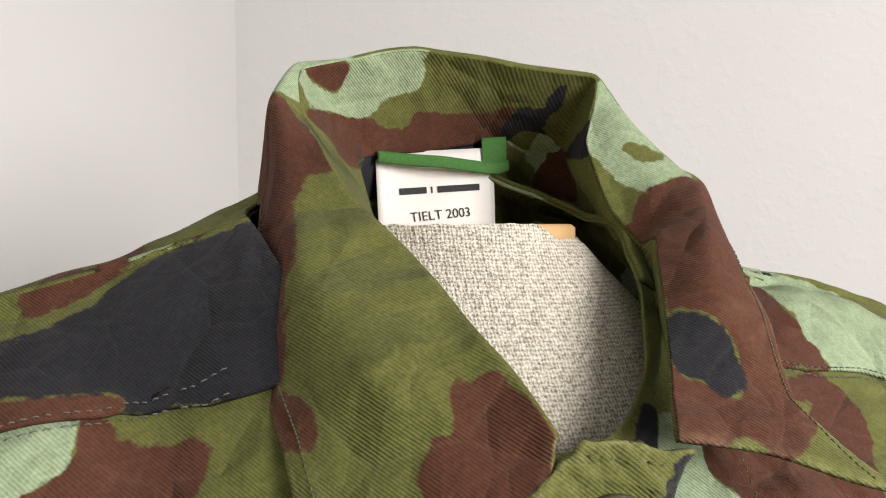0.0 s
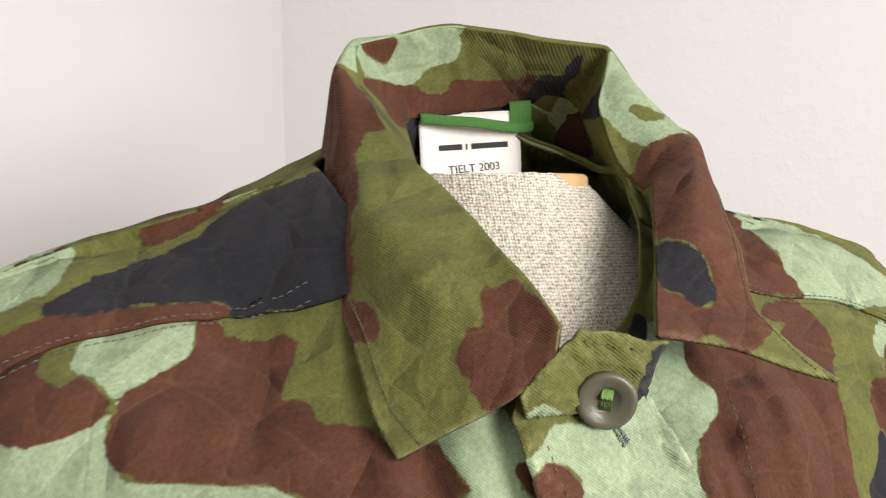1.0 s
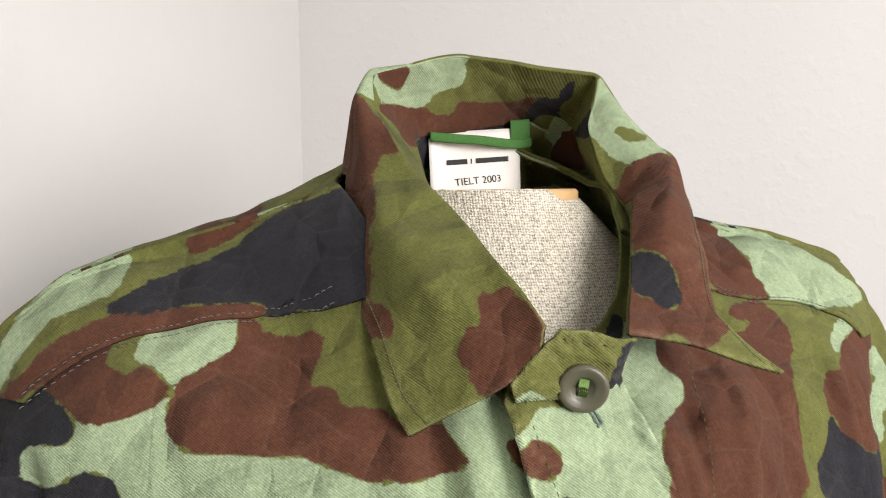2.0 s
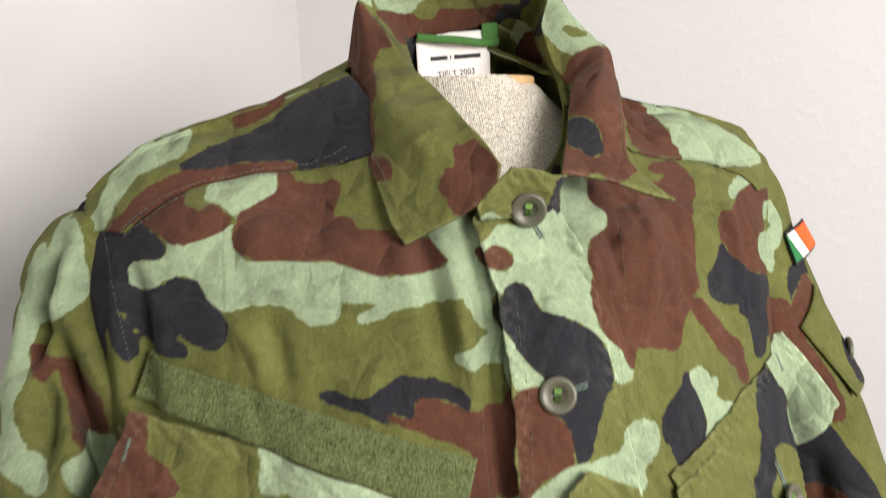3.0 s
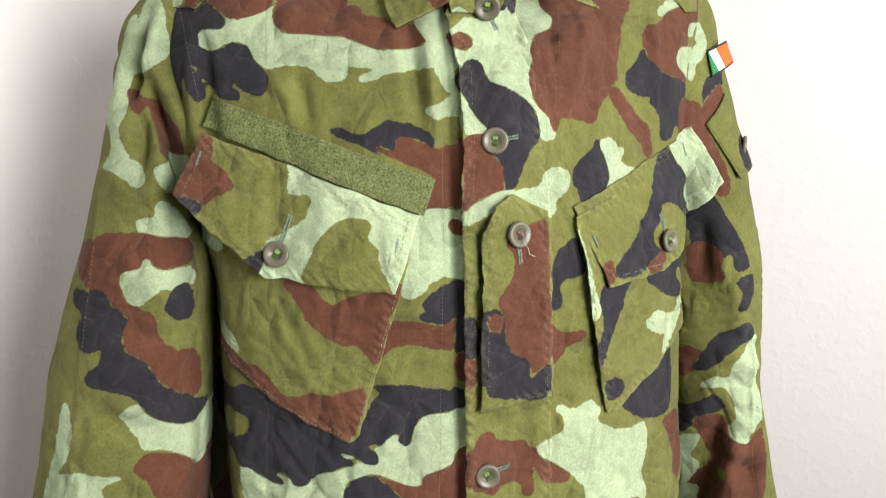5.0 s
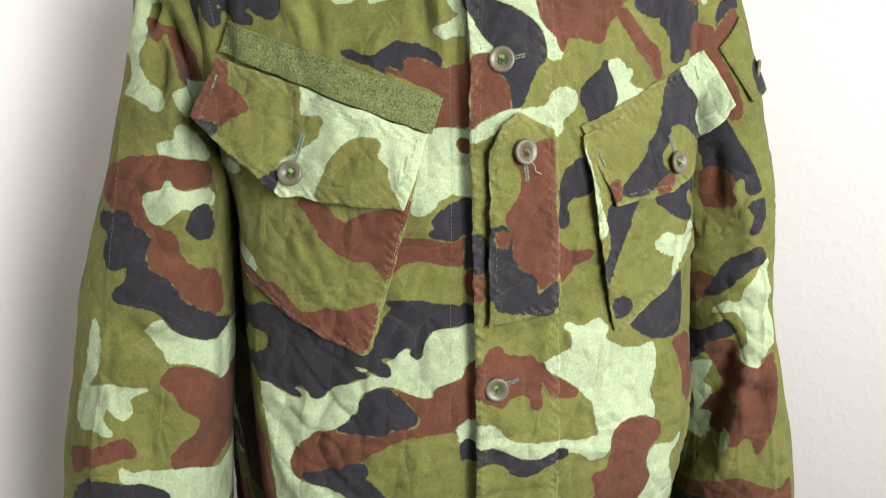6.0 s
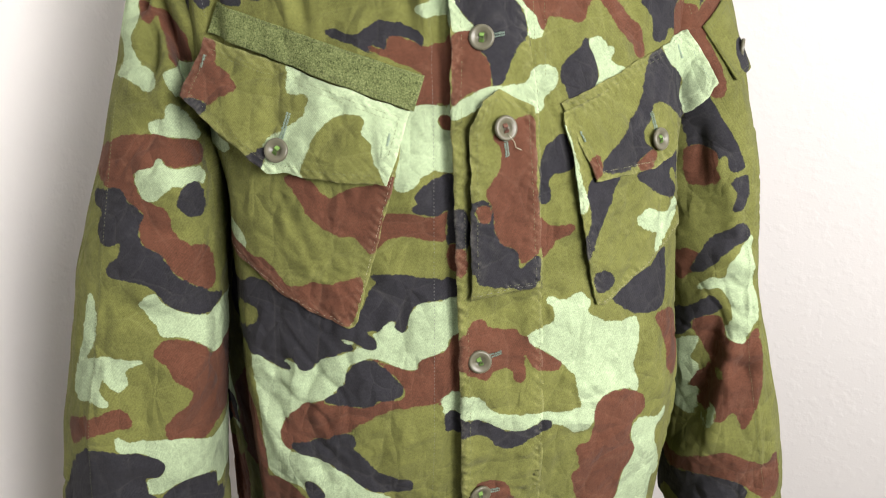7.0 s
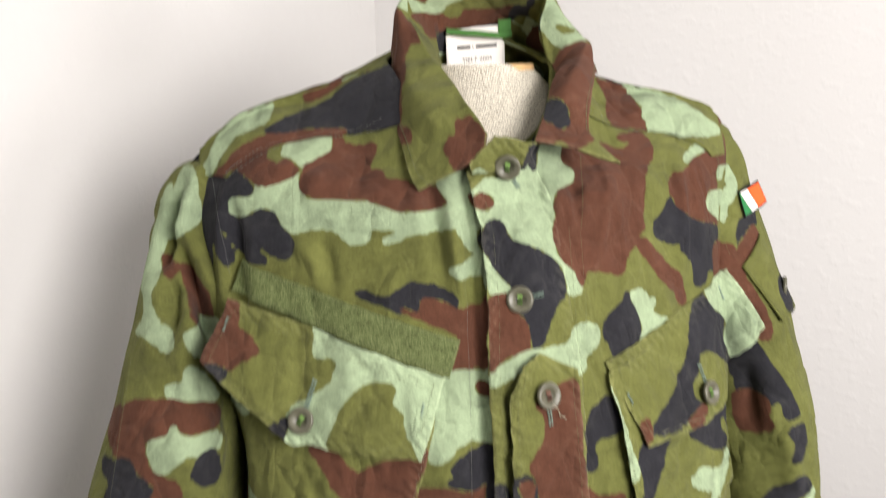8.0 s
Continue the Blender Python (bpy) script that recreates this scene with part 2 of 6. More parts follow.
dye("body", "black", -0.052, 1.235, -0.050, 1.239, -0.039, 1.248, -0.022, 1.251, -0.023, 1.227, -0.033, 1.223, -0.044, 1.223, -0.055, 1.226, -0.050, 1.230)
dye("body", "brown", -0.093, 1.208, -0.083, 1.217, -0.074, 1.221, -0.057, 1.221, -0.040, 1.219, -0.023, 1.223, -0.023, 1.205, -0.040, 1.203, -0.058, 1.206, -0.073, 1.206, -0.084, 1.199, -0.091, 1.194)
dye("body", "mint", -0.196, 1.093, -0.182, 1.090, -0.155, 1.092, -0.145, 1.094, -0.138, 1.104, -0.117, 1.108, -0.112, 1.112, -0.123, 1.119, -0.116, 1.123, -0.094, 1.114, -0.094, 1.121, -0.100, 1.127, -0.091, 1.129, -0.080, 1.139, -0.073, 1.137, -0.072, 1.129, -0.067, 1.129, -0.063, 1.145, -0.054, 1.152, -0.038, 1.152, -0.025, 1.159, -0.026, 1.108, -0.056, 1.100, -0.059, 1.093, -0.068, 1.093, -0.084, 1.098, -0.095, 1.103, -0.106, 1.100, -0.116, 1.092, -0.119, 1.080, -0.129, 1.070, -0.139, 1.064, -0.153, 1.059, -0.160, 1.054, -0.170, 1.041, -0.175, 1.030, -0.174, 1.020, -0.168, 1.015, -0.142, 1.010, -0.101, 0.977, -0.087, 0.959, -0.145, 0.958, -0.163, 0.977, -0.187, 0.980, -0.193, 1.002, -0.192, 1.040)
dye("body", "black", -0.220, 1.122, -0.190, 1.157, -0.150, 1.143, -0.115, 1.138, -0.100, 1.145, -0.094, 1.158, -0.086, 1.168, -0.091, 1.172, -0.073, 1.173, -0.055, 1.170, -0.042, 1.169, -0.024, 1.166, -0.025, 1.156, -0.043, 1.154, -0.056, 1.152, -0.063, 1.145, -0.066, 1.138, -0.068, 1.128, -0.073, 1.131, -0.074, 1.137, -0.080, 1.139, -0.087, 1.134, -0.091, 1.129, -0.098, 1.129, -0.100, 1.127, -0.094, 1.120, -0.094, 1.114, -0.101, 1.115, -0.116, 1.122, -0.123, 1.119, -0.117, 1.114, -0.112, 1.112, -0.131, 1.106, -0.140, 1.102, -0.145, 1.094, -0.155, 1.091, -0.157, 1.095, -0.163, 1.098, -0.168, 1.096, -0.173, 1.090, -0.166, 1.087, -0.182, 1.090, -0.191, 1.095, -0.196, 1.093, -0.204, 1.098, -0.215, 1.082)
dye("body", "olive", -0.203, 1.129, -0.190, 1.132, -0.194, 1.121, -0.202, 1.115, -0.209, 1.104)
dye("body", "brown", -0.026, 1.106, -0.045, 1.104, -0.056, 1.100, -0.058, 1.093, -0.070, 1.093, -0.084, 1.098, -0.093, 1.102, -0.100, 1.101, -0.082, 1.086, -0.074, 1.076, -0.076, 1.071, -0.092, 1.068, -0.115, 1.068, -0.129, 1.064, -0.139, 1.064, -0.155, 1.057, -0.168, 1.044, -0.175, 1.032, -0.175, 1.022, -0.168, 1.015, -0.156, 1.017, -0.141, 1.028, -0.129, 1.025, -0.120, 1.034, -0.115, 1.043, -0.102, 1.051, -0.093, 1.055, -0.084, 1.061, -0.065, 1.063, -0.046, 1.064, -0.027, 1.065)
dye("body", "black", -0.136, 1.065, -0.129, 1.070, -0.119, 1.080, -0.116, 1.090, -0.109, 1.098, -0.097, 1.101, -0.086, 1.093, -0.076, 1.083, -0.073, 1.076, -0.076, 1.071, -0.092, 1.068, -0.097, 1.064, -0.106, 1.062, -0.120, 1.064)
dye("body", "black", -0.167, 1.018, -0.153, 1.022, -0.141, 1.028, -0.131, 1.032, -0.122, 1.034, -0.115, 1.028, -0.118, 1.020, -0.109, 1.010, -0.100, 0.998, -0.081, 0.988, -0.069, 0.984, -0.069, 0.977, -0.081, 0.977, -0.096, 0.976, -0.106, 0.980, -0.119, 0.991, -0.133, 1.001, -0.147, 1.009, -0.161, 1.013)
dye("body", "black", -0.158, 0.982, -0.151, 0.979, -0.146, 0.968, -0.155, 0.963, -0.159, 0.975)
dye("body", "brown", -0.193, 0.969, -0.178, 0.975, -0.167, 0.966, -0.165, 0.952, -0.204, 0.911)
dye("body", "brown", -0.231, 0.980, -0.204, 1.042, -0.198, 1.022, -0.195, 1.001, -0.196, 0.967, -0.204, 0.911, -0.234, 0.916)
dye("body", "mint", -0.039, 1.066, -0.027, 1.065, -0.027, 1.046, -0.033, 1.053)
dye("body_right", "mint", -0.024, 1.431, -0.010, 1.439, 0.005, 1.439, 0.020, 1.444, 0.028, 1.450, 0.036, 1.462, 0.049, 1.464, 0.059, 1.457, 0.060, 1.449, 0.069, 1.441, 0.069, 1.435, 0.064, 1.429, 0.050, 1.426, 0.044, 1.419, 0.043, 1.412, 0.040, 1.402, 0.042, 1.388, 0.046, 1.376, 0.055, 1.366, 0.058, 1.357, 0.051, 1.353, 0.044, 1.357, 0.040, 1.365, 0.031, 1.377, 0.019, 1.386, 0.006, 1.392, -0.002, 1.402, -0.004, 1.408, -0.011, 1.410, -0.016, 1.408, -0.017, 1.400, -0.014, 1.387, -0.008, 1.375, 0.005, 1.368, 0.013, 1.363, 0.011, 1.360, -0.000, 1.356, -0.014, 1.356, -0.018, 1.368, -0.021, 1.387, -0.023, 1.406, -0.024, 1.420)
dye("body_right", "black", 0.027, 1.450, 0.036, 1.466, 0.040, 1.466, 0.035, 1.456, 0.032, 1.445)
dye("body_right", "brown", -0.022, 1.428, -0.015, 1.429, -0.010, 1.426, -0.011, 1.423, -0.016, 1.421, -0.022, 1.423)
dye("body_right", "black", -0.015, 1.409, -0.010, 1.411, -0.005, 1.409, -0.002, 1.402, 0.003, 1.395, 0.015, 1.391, 0.029, 1.383, 0.038, 1.375, 0.042, 1.366, 0.043, 1.357, 0.039, 1.351, 0.033, 1.348, 0.028, 1.339, 0.022, 1.328, 0.015, 1.321, 0.008, 1.323, 0.007, 1.337, 0.003, 1.343, 0.008, 1.352, 0.006, 1.360, 0.000, 1.366, -0.007, 1.373, -0.013, 1.383, -0.019, 1.393, -0.020, 1.400)
dye("body_right", "brown", -0.018, 1.357, -0.000, 1.358, 0.006, 1.354, 0.001, 1.345, 0.007, 1.339, 0.009, 1.329, 0.008, 1.319, 0.001, 1.316, -0.007, 1.310, -0.020, 1.307, -0.019, 1.322, -0.019, 1.341)
dye("body_right", "mint", -0.022, 1.305, 0.001, 1.316, 0.015, 1.318, 0.033, 1.317, 0.044, 1.321, 0.049, 1.328, 0.059, 1.329, 0.067, 1.326, 0.067, 1.318, 0.060, 1.312, 0.055, 1.308, 0.052, 1.299, 0.046, 1.299, 0.028, 1.311, 0.010, 1.311, -0.003, 1.306, -0.020, 1.299)
dye("body_right", "brown", 0.067, 1.461, 0.060, 1.449, 0.069, 1.441, 0.069, 1.435, 0.064, 1.429, 0.050, 1.426, 0.044, 1.419, 0.043, 1.410, 0.039, 1.400, 0.041, 1.386, 0.046, 1.378, 0.055, 1.369, 0.059, 1.359, 0.063, 1.367, 0.073, 1.368, 0.095, 1.363, 0.101, 1.374, 0.114, 1.383, 0.122, 1.384, 0.131, 1.373, 0.145, 1.360, 0.156, 1.350, 0.159, 1.342, 0.161, 1.329, 0.154, 1.328, 0.150, 1.339, 0.137, 1.350, 0.131, 1.358, 0.124, 1.367, 0.116, 1.378, 0.114, 1.387, 0.121, 1.393, 0.121, 1.403, 0.126, 1.420, 0.130, 1.432, 0.137, 1.440, 0.145, 1.448, 0.148, 1.456, 0.143, 1.463, 0.135, 1.464, 0.119, 1.461, 0.128, 1.459, 0.127, 1.454, 0.114, 1.452, 0.100, 1.457, 0.085, 1.463)
dye("body_right", "mint", 0.178, 1.441, 0.189, 1.447, 0.209, 1.453, 0.228, 1.461, 0.233, 1.458, 0.233, 1.451, 0.225, 1.447, 0.206, 1.443, 0.193, 1.439, 0.181, 1.439)
dye("body_right", "brown", 0.233, 1.451, 0.225, 1.447, 0.206, 1.443, 0.190, 1.439, 0.175, 1.432, 0.159, 1.429, 0.156, 1.418, 0.156, 1.405, 0.162, 1.394, 0.182, 1.387, 0.205, 1.381, 0.221, 1.386, 0.199, 1.399, 0.200, 1.406, 0.211, 1.409, 0.235, 1.407, 0.237, 1.413, 0.230, 1.421, 0.225, 1.427, 0.232, 1.432, 0.235, 1.442)
dye("body_right", "mint", 0.225, 1.428, 0.230, 1.429, 0.230, 1.423, 0.244, 1.411, 0.242, 1.401, 0.222, 1.397, 0.220, 1.385, 0.217, 1.387, 0.199, 1.399, 0.200, 1.406, 0.209, 1.410, 0.235, 1.407, 0.238, 1.413, 0.221, 1.421)
dye("body_right", "black", 0.154, 1.412, 0.158, 1.403, 0.176, 1.392, 0.188, 1.387, 0.215, 1.377, 0.211, 1.361, 0.216, 1.340, 0.194, 1.348, 0.189, 1.340, 0.180, 1.337, 0.174, 1.343, 0.175, 1.358, 0.162, 1.368, 0.159, 1.377, 0.152, 1.377, 0.142, 1.382, 0.133, 1.387, 0.135, 1.396, 0.146, 1.404)
dye("body_right", "brown", 0.207, 1.362, 0.215, 1.365, 0.223, 1.359, 0.224, 1.334, 0.218, 1.338, 0.208, 1.333, 0.205, 1.348)
dye("body_right", "black", 0.099, 1.346, 0.105, 1.338, 0.109, 1.329, 0.111, 1.318, 0.104, 1.311, 0.092, 1.308, 0.081, 1.305, 0.078, 1.313, 0.074, 1.320, 0.075, 1.328, 0.083, 1.335, 0.092, 1.340)
dye("body_right", "mint", 0.103, 1.345, 0.115, 1.345, 0.120, 1.338, 0.126, 1.335, 0.122, 1.329, 0.131, 1.321, 0.137, 1.318, 0.113, 1.312, 0.106, 1.309, 0.111, 1.316, 0.111, 1.324, 0.107, 1.335)
dye("body_right", "black", 0.054, 1.264, 0.070, 1.276, 0.074, 1.270, 0.077, 1.252, 0.062, 1.249, 0.056, 1.242, 0.058, 1.233, 0.054, 1.225, 0.049, 1.234)
dye("body_right", "brown", 0.046, 1.212, 0.057, 1.204, 0.077, 1.203, 0.074, 1.197, 0.062, 1.194, 0.059, 1.187, 0.047, 1.181)
dye("body_right", "black", -0.026, 1.223, -0.017, 1.227, -0.013, 1.209, -0.018, 1.195, -0.027, 1.195)
dye("body_right", "brown", -0.027, 1.195, -0.018, 1.195, -0.018, 1.179, -0.027, 1.179)
dye("body_right", "brown", -0.029, 1.115, -0.018, 1.125, -0.010, 1.134, -0.003, 1.133, -0.001, 1.127, 0.011, 1.122, 0.024, 1.120, 0.031, 1.114, 0.046, 1.107, 0.053, 1.099, 0.063, 1.091, 0.065, 1.082, 0.053, 1.082, 0.041, 1.088, 0.036, 1.099, 0.031, 1.099, 0.033, 1.084, 0.030, 1.077, 0.026, 1.077, 0.023, 1.087, 0.016, 1.091, 0.006, 1.089, -0.001, 1.083, -0.011, 1.087, -0.023, 1.096, -0.030, 1.100)
dye("body_right", "mint", -0.034, 1.067, -0.012, 1.066, -0.002, 1.055, 0.005, 1.048, 0.023, 1.043, 0.043, 1.041, 0.064, 1.039, 0.080, 1.039, 0.087, 1.042, 0.084, 1.056, 0.082, 1.071, 0.074, 1.080, 0.065, 1.091, 0.053, 1.099, 0.038, 1.111, 0.046, 1.117, 0.062, 1.119, 0.063, 1.132, 0.057, 1.142, 0.069, 1.139, 0.084, 1.144, 0.093, 1.135, 0.090, 1.128, 0.101, 1.118, 0.125, 1.109, 0.145, 1.105, 0.146, 1.084, 0.139, 1.066, 0.146, 1.048, 0.140, 1.039, 0.116, 1.048, 0.101, 1.045, 0.099, 1.031, 0.092, 1.018, 0.080, 1.020, 0.069, 1.029, 0.053, 1.032, 0.043, 1.027, 0.031, 1.026, 0.018, 1.028, 0.005, 1.035, -0.004, 1.043, -0.017, 1.045, -0.034, 1.048)
dye("body_right", "black", -0.034, 1.051, -0.017, 1.045, -0.007, 1.042, 0.005, 1.035, 0.018, 1.028, 0.033, 1.026, 0.046, 1.031, 0.056, 1.032, 0.053, 1.026, 0.043, 1.022, 0.033, 1.018, 0.021, 1.013, 0.008, 1.018, 0.001, 1.027, -0.012, 1.032, -0.034, 1.036)
dye("body_right", "brown", 0.119, 1.047, 0.137, 1.041, 0.154, 1.028, 0.154, 1.016, 0.141, 1.010, 0.141, 0.998, 0.150, 0.977, 0.147, 0.964, 0.137, 0.951, 0.133, 0.931, 0.129, 0.915, 0.095, 0.925, 0.088, 0.944, 0.083, 0.966, 0.090, 0.974, 0.085, 0.998, 0.096, 1.002, 0.101, 1.016, 0.102, 1.039, 0.111, 1.045)
dye("body_right", "mint", 0.186, 1.001, 0.174, 0.996, 0.149, 1.006, 0.143, 0.994, 0.151, 0.973, 0.146, 0.957, 0.141, 0.949, 0.138, 0.925, 0.134, 0.904, 0.174, 0.878, 0.182, 0.905, 0.185, 0.913, 0.194, 0.917, 0.174, 0.977, 0.184, 0.992)
dye("body_right", "black", 0.105, 1.141, 0.110, 1.145, 0.130, 1.146, 0.162, 1.144, 0.184, 1.153, 0.185, 1.147, 0.183, 1.114, 0.167, 1.108, 0.146, 1.112, 0.132, 1.122, 0.119, 1.133)
dye("body_right", "brown", 0.171, 1.101, 0.193, 1.094, 0.203, 1.077, 0.205, 1.049, 0.198, 1.032, 0.187, 1.046, 0.184, 1.069, 0.175, 1.090)
dye("body_right", "brown", -0.019, 0.960, -0.011, 0.975, 0.002, 0.977, 0.014, 0.974, 0.020, 0.960, 0.024, 0.943, -0.019, 0.950)
dye("pocket_right", "mint", -0.216, 1.223, -0.208, 1.211, -0.198, 1.199, -0.194, 1.189, -0.202, 1.182, -0.209, 1.186, -0.216, 1.201, -0.219, 1.217)
dye("pocket_right", "mint", -0.221, 1.277, -0.213, 1.272, -0.201, 1.265, -0.214, 1.261)
dye("pocket_right", "brown", -0.153, 1.249, -0.134, 1.246, -0.130, 1.239, -0.117, 1.236, -0.104, 1.243, -0.091, 1.246, -0.083, 1.249, -0.067, 1.254, -0.077, 1.240, -0.085, 1.214, -0.090, 1.197, -0.098, 1.202, -0.104, 1.208, -0.117, 1.210, -0.130, 1.216, -0.138, 1.224, -0.143, 1.233)
dye("pocket_right", "brown", -0.217, 1.186, -0.203, 1.189, -0.190, 1.181, -0.177, 1.178, -0.167, 1.165, -0.156, 1.158, -0.140, 1.165, -0.131, 1.164, -0.113, 1.168, -0.102, 1.173, -0.102, 1.164, -0.108, 1.147, -0.114, 1.134, -0.134, 1.139, -0.151, 1.139, -0.168, 1.151, -0.185, 1.160, -0.210, 1.165)
dye("flap_right", "brown", -0.211, 1.355, -0.203, 1.348, -0.204, 1.334, -0.196, 1.328, -0.190, 1.318, -0.195, 1.315, -0.203, 1.313, -0.210, 1.307, -0.217, 1.302, -0.225, 1.305, -0.234, 1.316, -0.230, 1.321, -0.216, 1.347)
dye("flap_right", "black", -0.227, 1.309, -0.213, 1.306, -0.219, 1.300)
dye("flap_right", "mint", -0.141, 1.337, -0.118, 1.330, -0.094, 1.321, -0.074, 1.314, -0.047, 1.303, -0.057, 1.286, -0.073, 1.251, -0.079, 1.260, -0.083, 1.267, -0.084, 1.273, -0.085, 1.282, -0.091, 1.288, -0.088, 1.298, -0.092, 1.302, -0.104, 1.303, -0.117, 1.299, -0.126, 1.292, -0.133, 1.284, -0.138, 1.275, -0.141, 1.267, -0.144, 1.256, -0.143, 1.247, -0.164, 1.251, -0.172, 1.255, -0.176, 1.261, -0.171, 1.271, -0.165, 1.279, -0.152, 1.286, -0.141, 1.294, -0.134, 1.300, -0.130, 1.308, -0.130, 1.314, -0.136, 1.316, -0.145, 1.314, -0.146, 1.322)
dye("flap_right", "black", -0.185, 1.265, -0.175, 1.271, -0.170, 1.272, -0.174, 1.261, -0.180, 1.259)
dye("pocket_left", "mint", 0.069, 1.286, 0.074, 1.273, 0.079, 1.255, 0.082, 1.239, 0.088, 1.226, 0.086, 1.217, 0.082, 1.221, 0.076, 1.238, 0.070, 1.265)
dye("pocket_left", "black", 0.091, 1.237, 0.103, 1.241, 0.122, 1.239, 0.115, 1.227, 0.106, 1.211, 0.096, 1.195, 0.091, 1.182, 0.086, 1.171, 0.085, 1.185, 0.094, 1.209)
dye("pocket_left", "black", 0.146, 1.234, 0.173, 1.246, 0.185, 1.256, 0.202, 1.247, 0.202, 1.228, 0.204, 1.214, 0.196, 1.227, 0.190, 1.231, 0.185, 1.223, 0.197, 1.208, 0.195, 1.201, 0.173, 1.212, 0.157, 1.224)
dye("pocket_left", "mint", 0.147, 1.195, 0.161, 1.199, 0.173, 1.192, 0.188, 1.189, 0.197, 1.197, 0.202, 1.188, 0.193, 1.178, 0.185, 1.172, 0.176, 1.164, 0.172, 1.159, 0.170, 1.168, 0.172, 1.177, 0.158, 1.184)
dye("pocket_left", "mint", 0.183, 1.255, 0.200, 1.271, 0.202, 1.259, 0.192, 1.250)
dye("pocket_left", "black", 0.098, 1.161, 0.107, 1.160, 0.117, 1.151, 0.105, 1.144, 0.100, 1.150)
dye("flap_left", "black", 0.167, 1.323, 0.178, 1.331, 0.185, 1.323, 0.207, 1.309, 0.213, 1.299, 0.210, 1.284, 0.215, 1.273, 0.209, 1.268, 0.186, 1.285, 0.172, 1.292, 0.162, 1.289, 0.157, 1.279, 0.150, 1.271, 0.152, 1.259, 0.162, 1.250, 0.142, 1.246, 0.112, 1.246, 0.102, 1.253, 0.118, 1.262, 0.129, 1.269, 0.140, 1.282, 0.149, 1.291, 0.157, 1.305)
dye("flap_left", "mint", 0.186, 1.334, 0.199, 1.348, 0.223, 1.340, 0.232, 1.318, 0.238, 1.297, 0.229, 1.287, 0.219, 1.273, 0.214, 1.270, 0.210, 1.284, 0.214, 1.299, 0.207, 1.309, 0.191, 1.320)
dye("flap_left", "brown", 0.088, 1.253, 0.098, 1.261, 0.100, 1.249, 0.090, 1.243)
dye("flap_left", "brown", 0.145, 1.247, 0.162, 1.252, 0.159, 1.241, 0.146, 1.241)
dye("tab", "brown", 0.015, 1.289, 0.040, 1.296, 0.044, 1.277, 0.042, 1.245, 0.049, 1.205, 0.046, 1.193, 0.041, 1.184, 0.033, 1.173, 0.028, 1.176, 0.024, 1.191, 0.012, 1.197, 0.005, 1.212, 0.005, 1.221, 0.007, 1.232, 0.002, 1.240, 0.004, 1.248, 0.014, 1.260, 0.015, 1.276, 0.010, 1.283)
dye("tab", "black", -0.015, 1.230, -0.005, 1.236, 0.002, 1.233, 0.005, 1.221, 0.005, 1.212, 0.012, 1.197, 0.024, 1.191, 0.028, 1.176, 0.036, 1.180, 0.046, 1.183, 0.041, 1.161, 0.021, 1.163, -0.004, 1.171, -0.009, 1.179, -0.016, 1.183, -0.015, 1.203)
dye("tab", "brown", -0.007, 1.230, 0.001, 1.230, 0.003, 1.221, -0.003, 1.220)
dye("collar_tab", "mint", -0.023, 1.442, -0.017, 1.447, -0.012, 1.444, -0.009, 1.441, -0.000, 1.443, -0.000, 1.433, -0.024, 1.433)
dye("collar_tab", "black", 0.022, 1.461, 0.026, 1.462, 0.021, 1.444, 0.016, 1.444, 0.019, 1.452)
dye("collar", "mint", -0.055, 1.583, -0.040, 1.590, -0.030, 1.591, -0.019, 1.588, -0.019, 1.582, -0.026, 1.574, -0.037, 1.574, -0.057, 1.574)
dye("collar", "brown", -0.061, 1.571, -0.055, 1.563, -0.048, 1.555, -0.044, 1.545, -0.052, 1.544, -0.057, 1.539, -0.060, 1.528, -0.062, 1.517, -0.066, 1.505, -0.067, 1.497, -0.068, 1.486, -0.071, 1.478, -0.080, 1.472, -0.082, 1.500, -0.077, 1.530, -0.073, 1.560)
dye("collar", "brown", -0.070, 1.474, -0.066, 1.476, -0.063, 1.476, -0.063, 1.470, -0.066, 1.467, -0.069, 1.466)
dye("collar", "brown", -0.030, 1.482, -0.025, 1.483, -0.021, 1.485, -0.017, 1.481, -0.013, 1.474, -0.016, 1.462, -0.021, 1.455, -0.027, 1.450, -0.033, 1.449, -0.036, 1.455, -0.039, 1.462, -0.037, 1.469, -0.032, 1.471, -0.030, 1.475)
dye("collar", "mint", 0.074, 1.583, 0.082, 1.567, 0.091, 1.553, 0.097, 1.542, 0.091, 1.539, 0.083, 1.539, 0.077, 1.540, 0.073, 1.545, 0.069, 1.552, 0.066, 1.556, 0.068, 1.568)
dye("collar", "olive", 0.079, 1.555, 0.087, 1.553, 0.090, 1.551, 0.083, 1.551)
dye("collar", "brown", 0.082, 1.535, 0.087, 1.538, 0.097, 1.540, 0.108, 1.530, 0.110, 1.513, 0.098, 1.490, 0.084, 1.472, 0.065, 1.463, 0.057, 1.462, 0.050, 1.467, 0.041, 1.466, 0.029, 1.467, 0.037, 1.476, 0.044, 1.486, 0.049, 1.493, 0.055, 1.503, 0.061, 1.511, 0.073, 1.523, 0.076, 1.530)
dye("collar", "black", 0.050, 1.494, 0.053, 1.495, 0.056, 1.494, 0.059, 1.487, 0.057, 1.478, 0.051, 1.476, 0.047, 1.480, 0.043, 1.481, 0.044, 1.487)
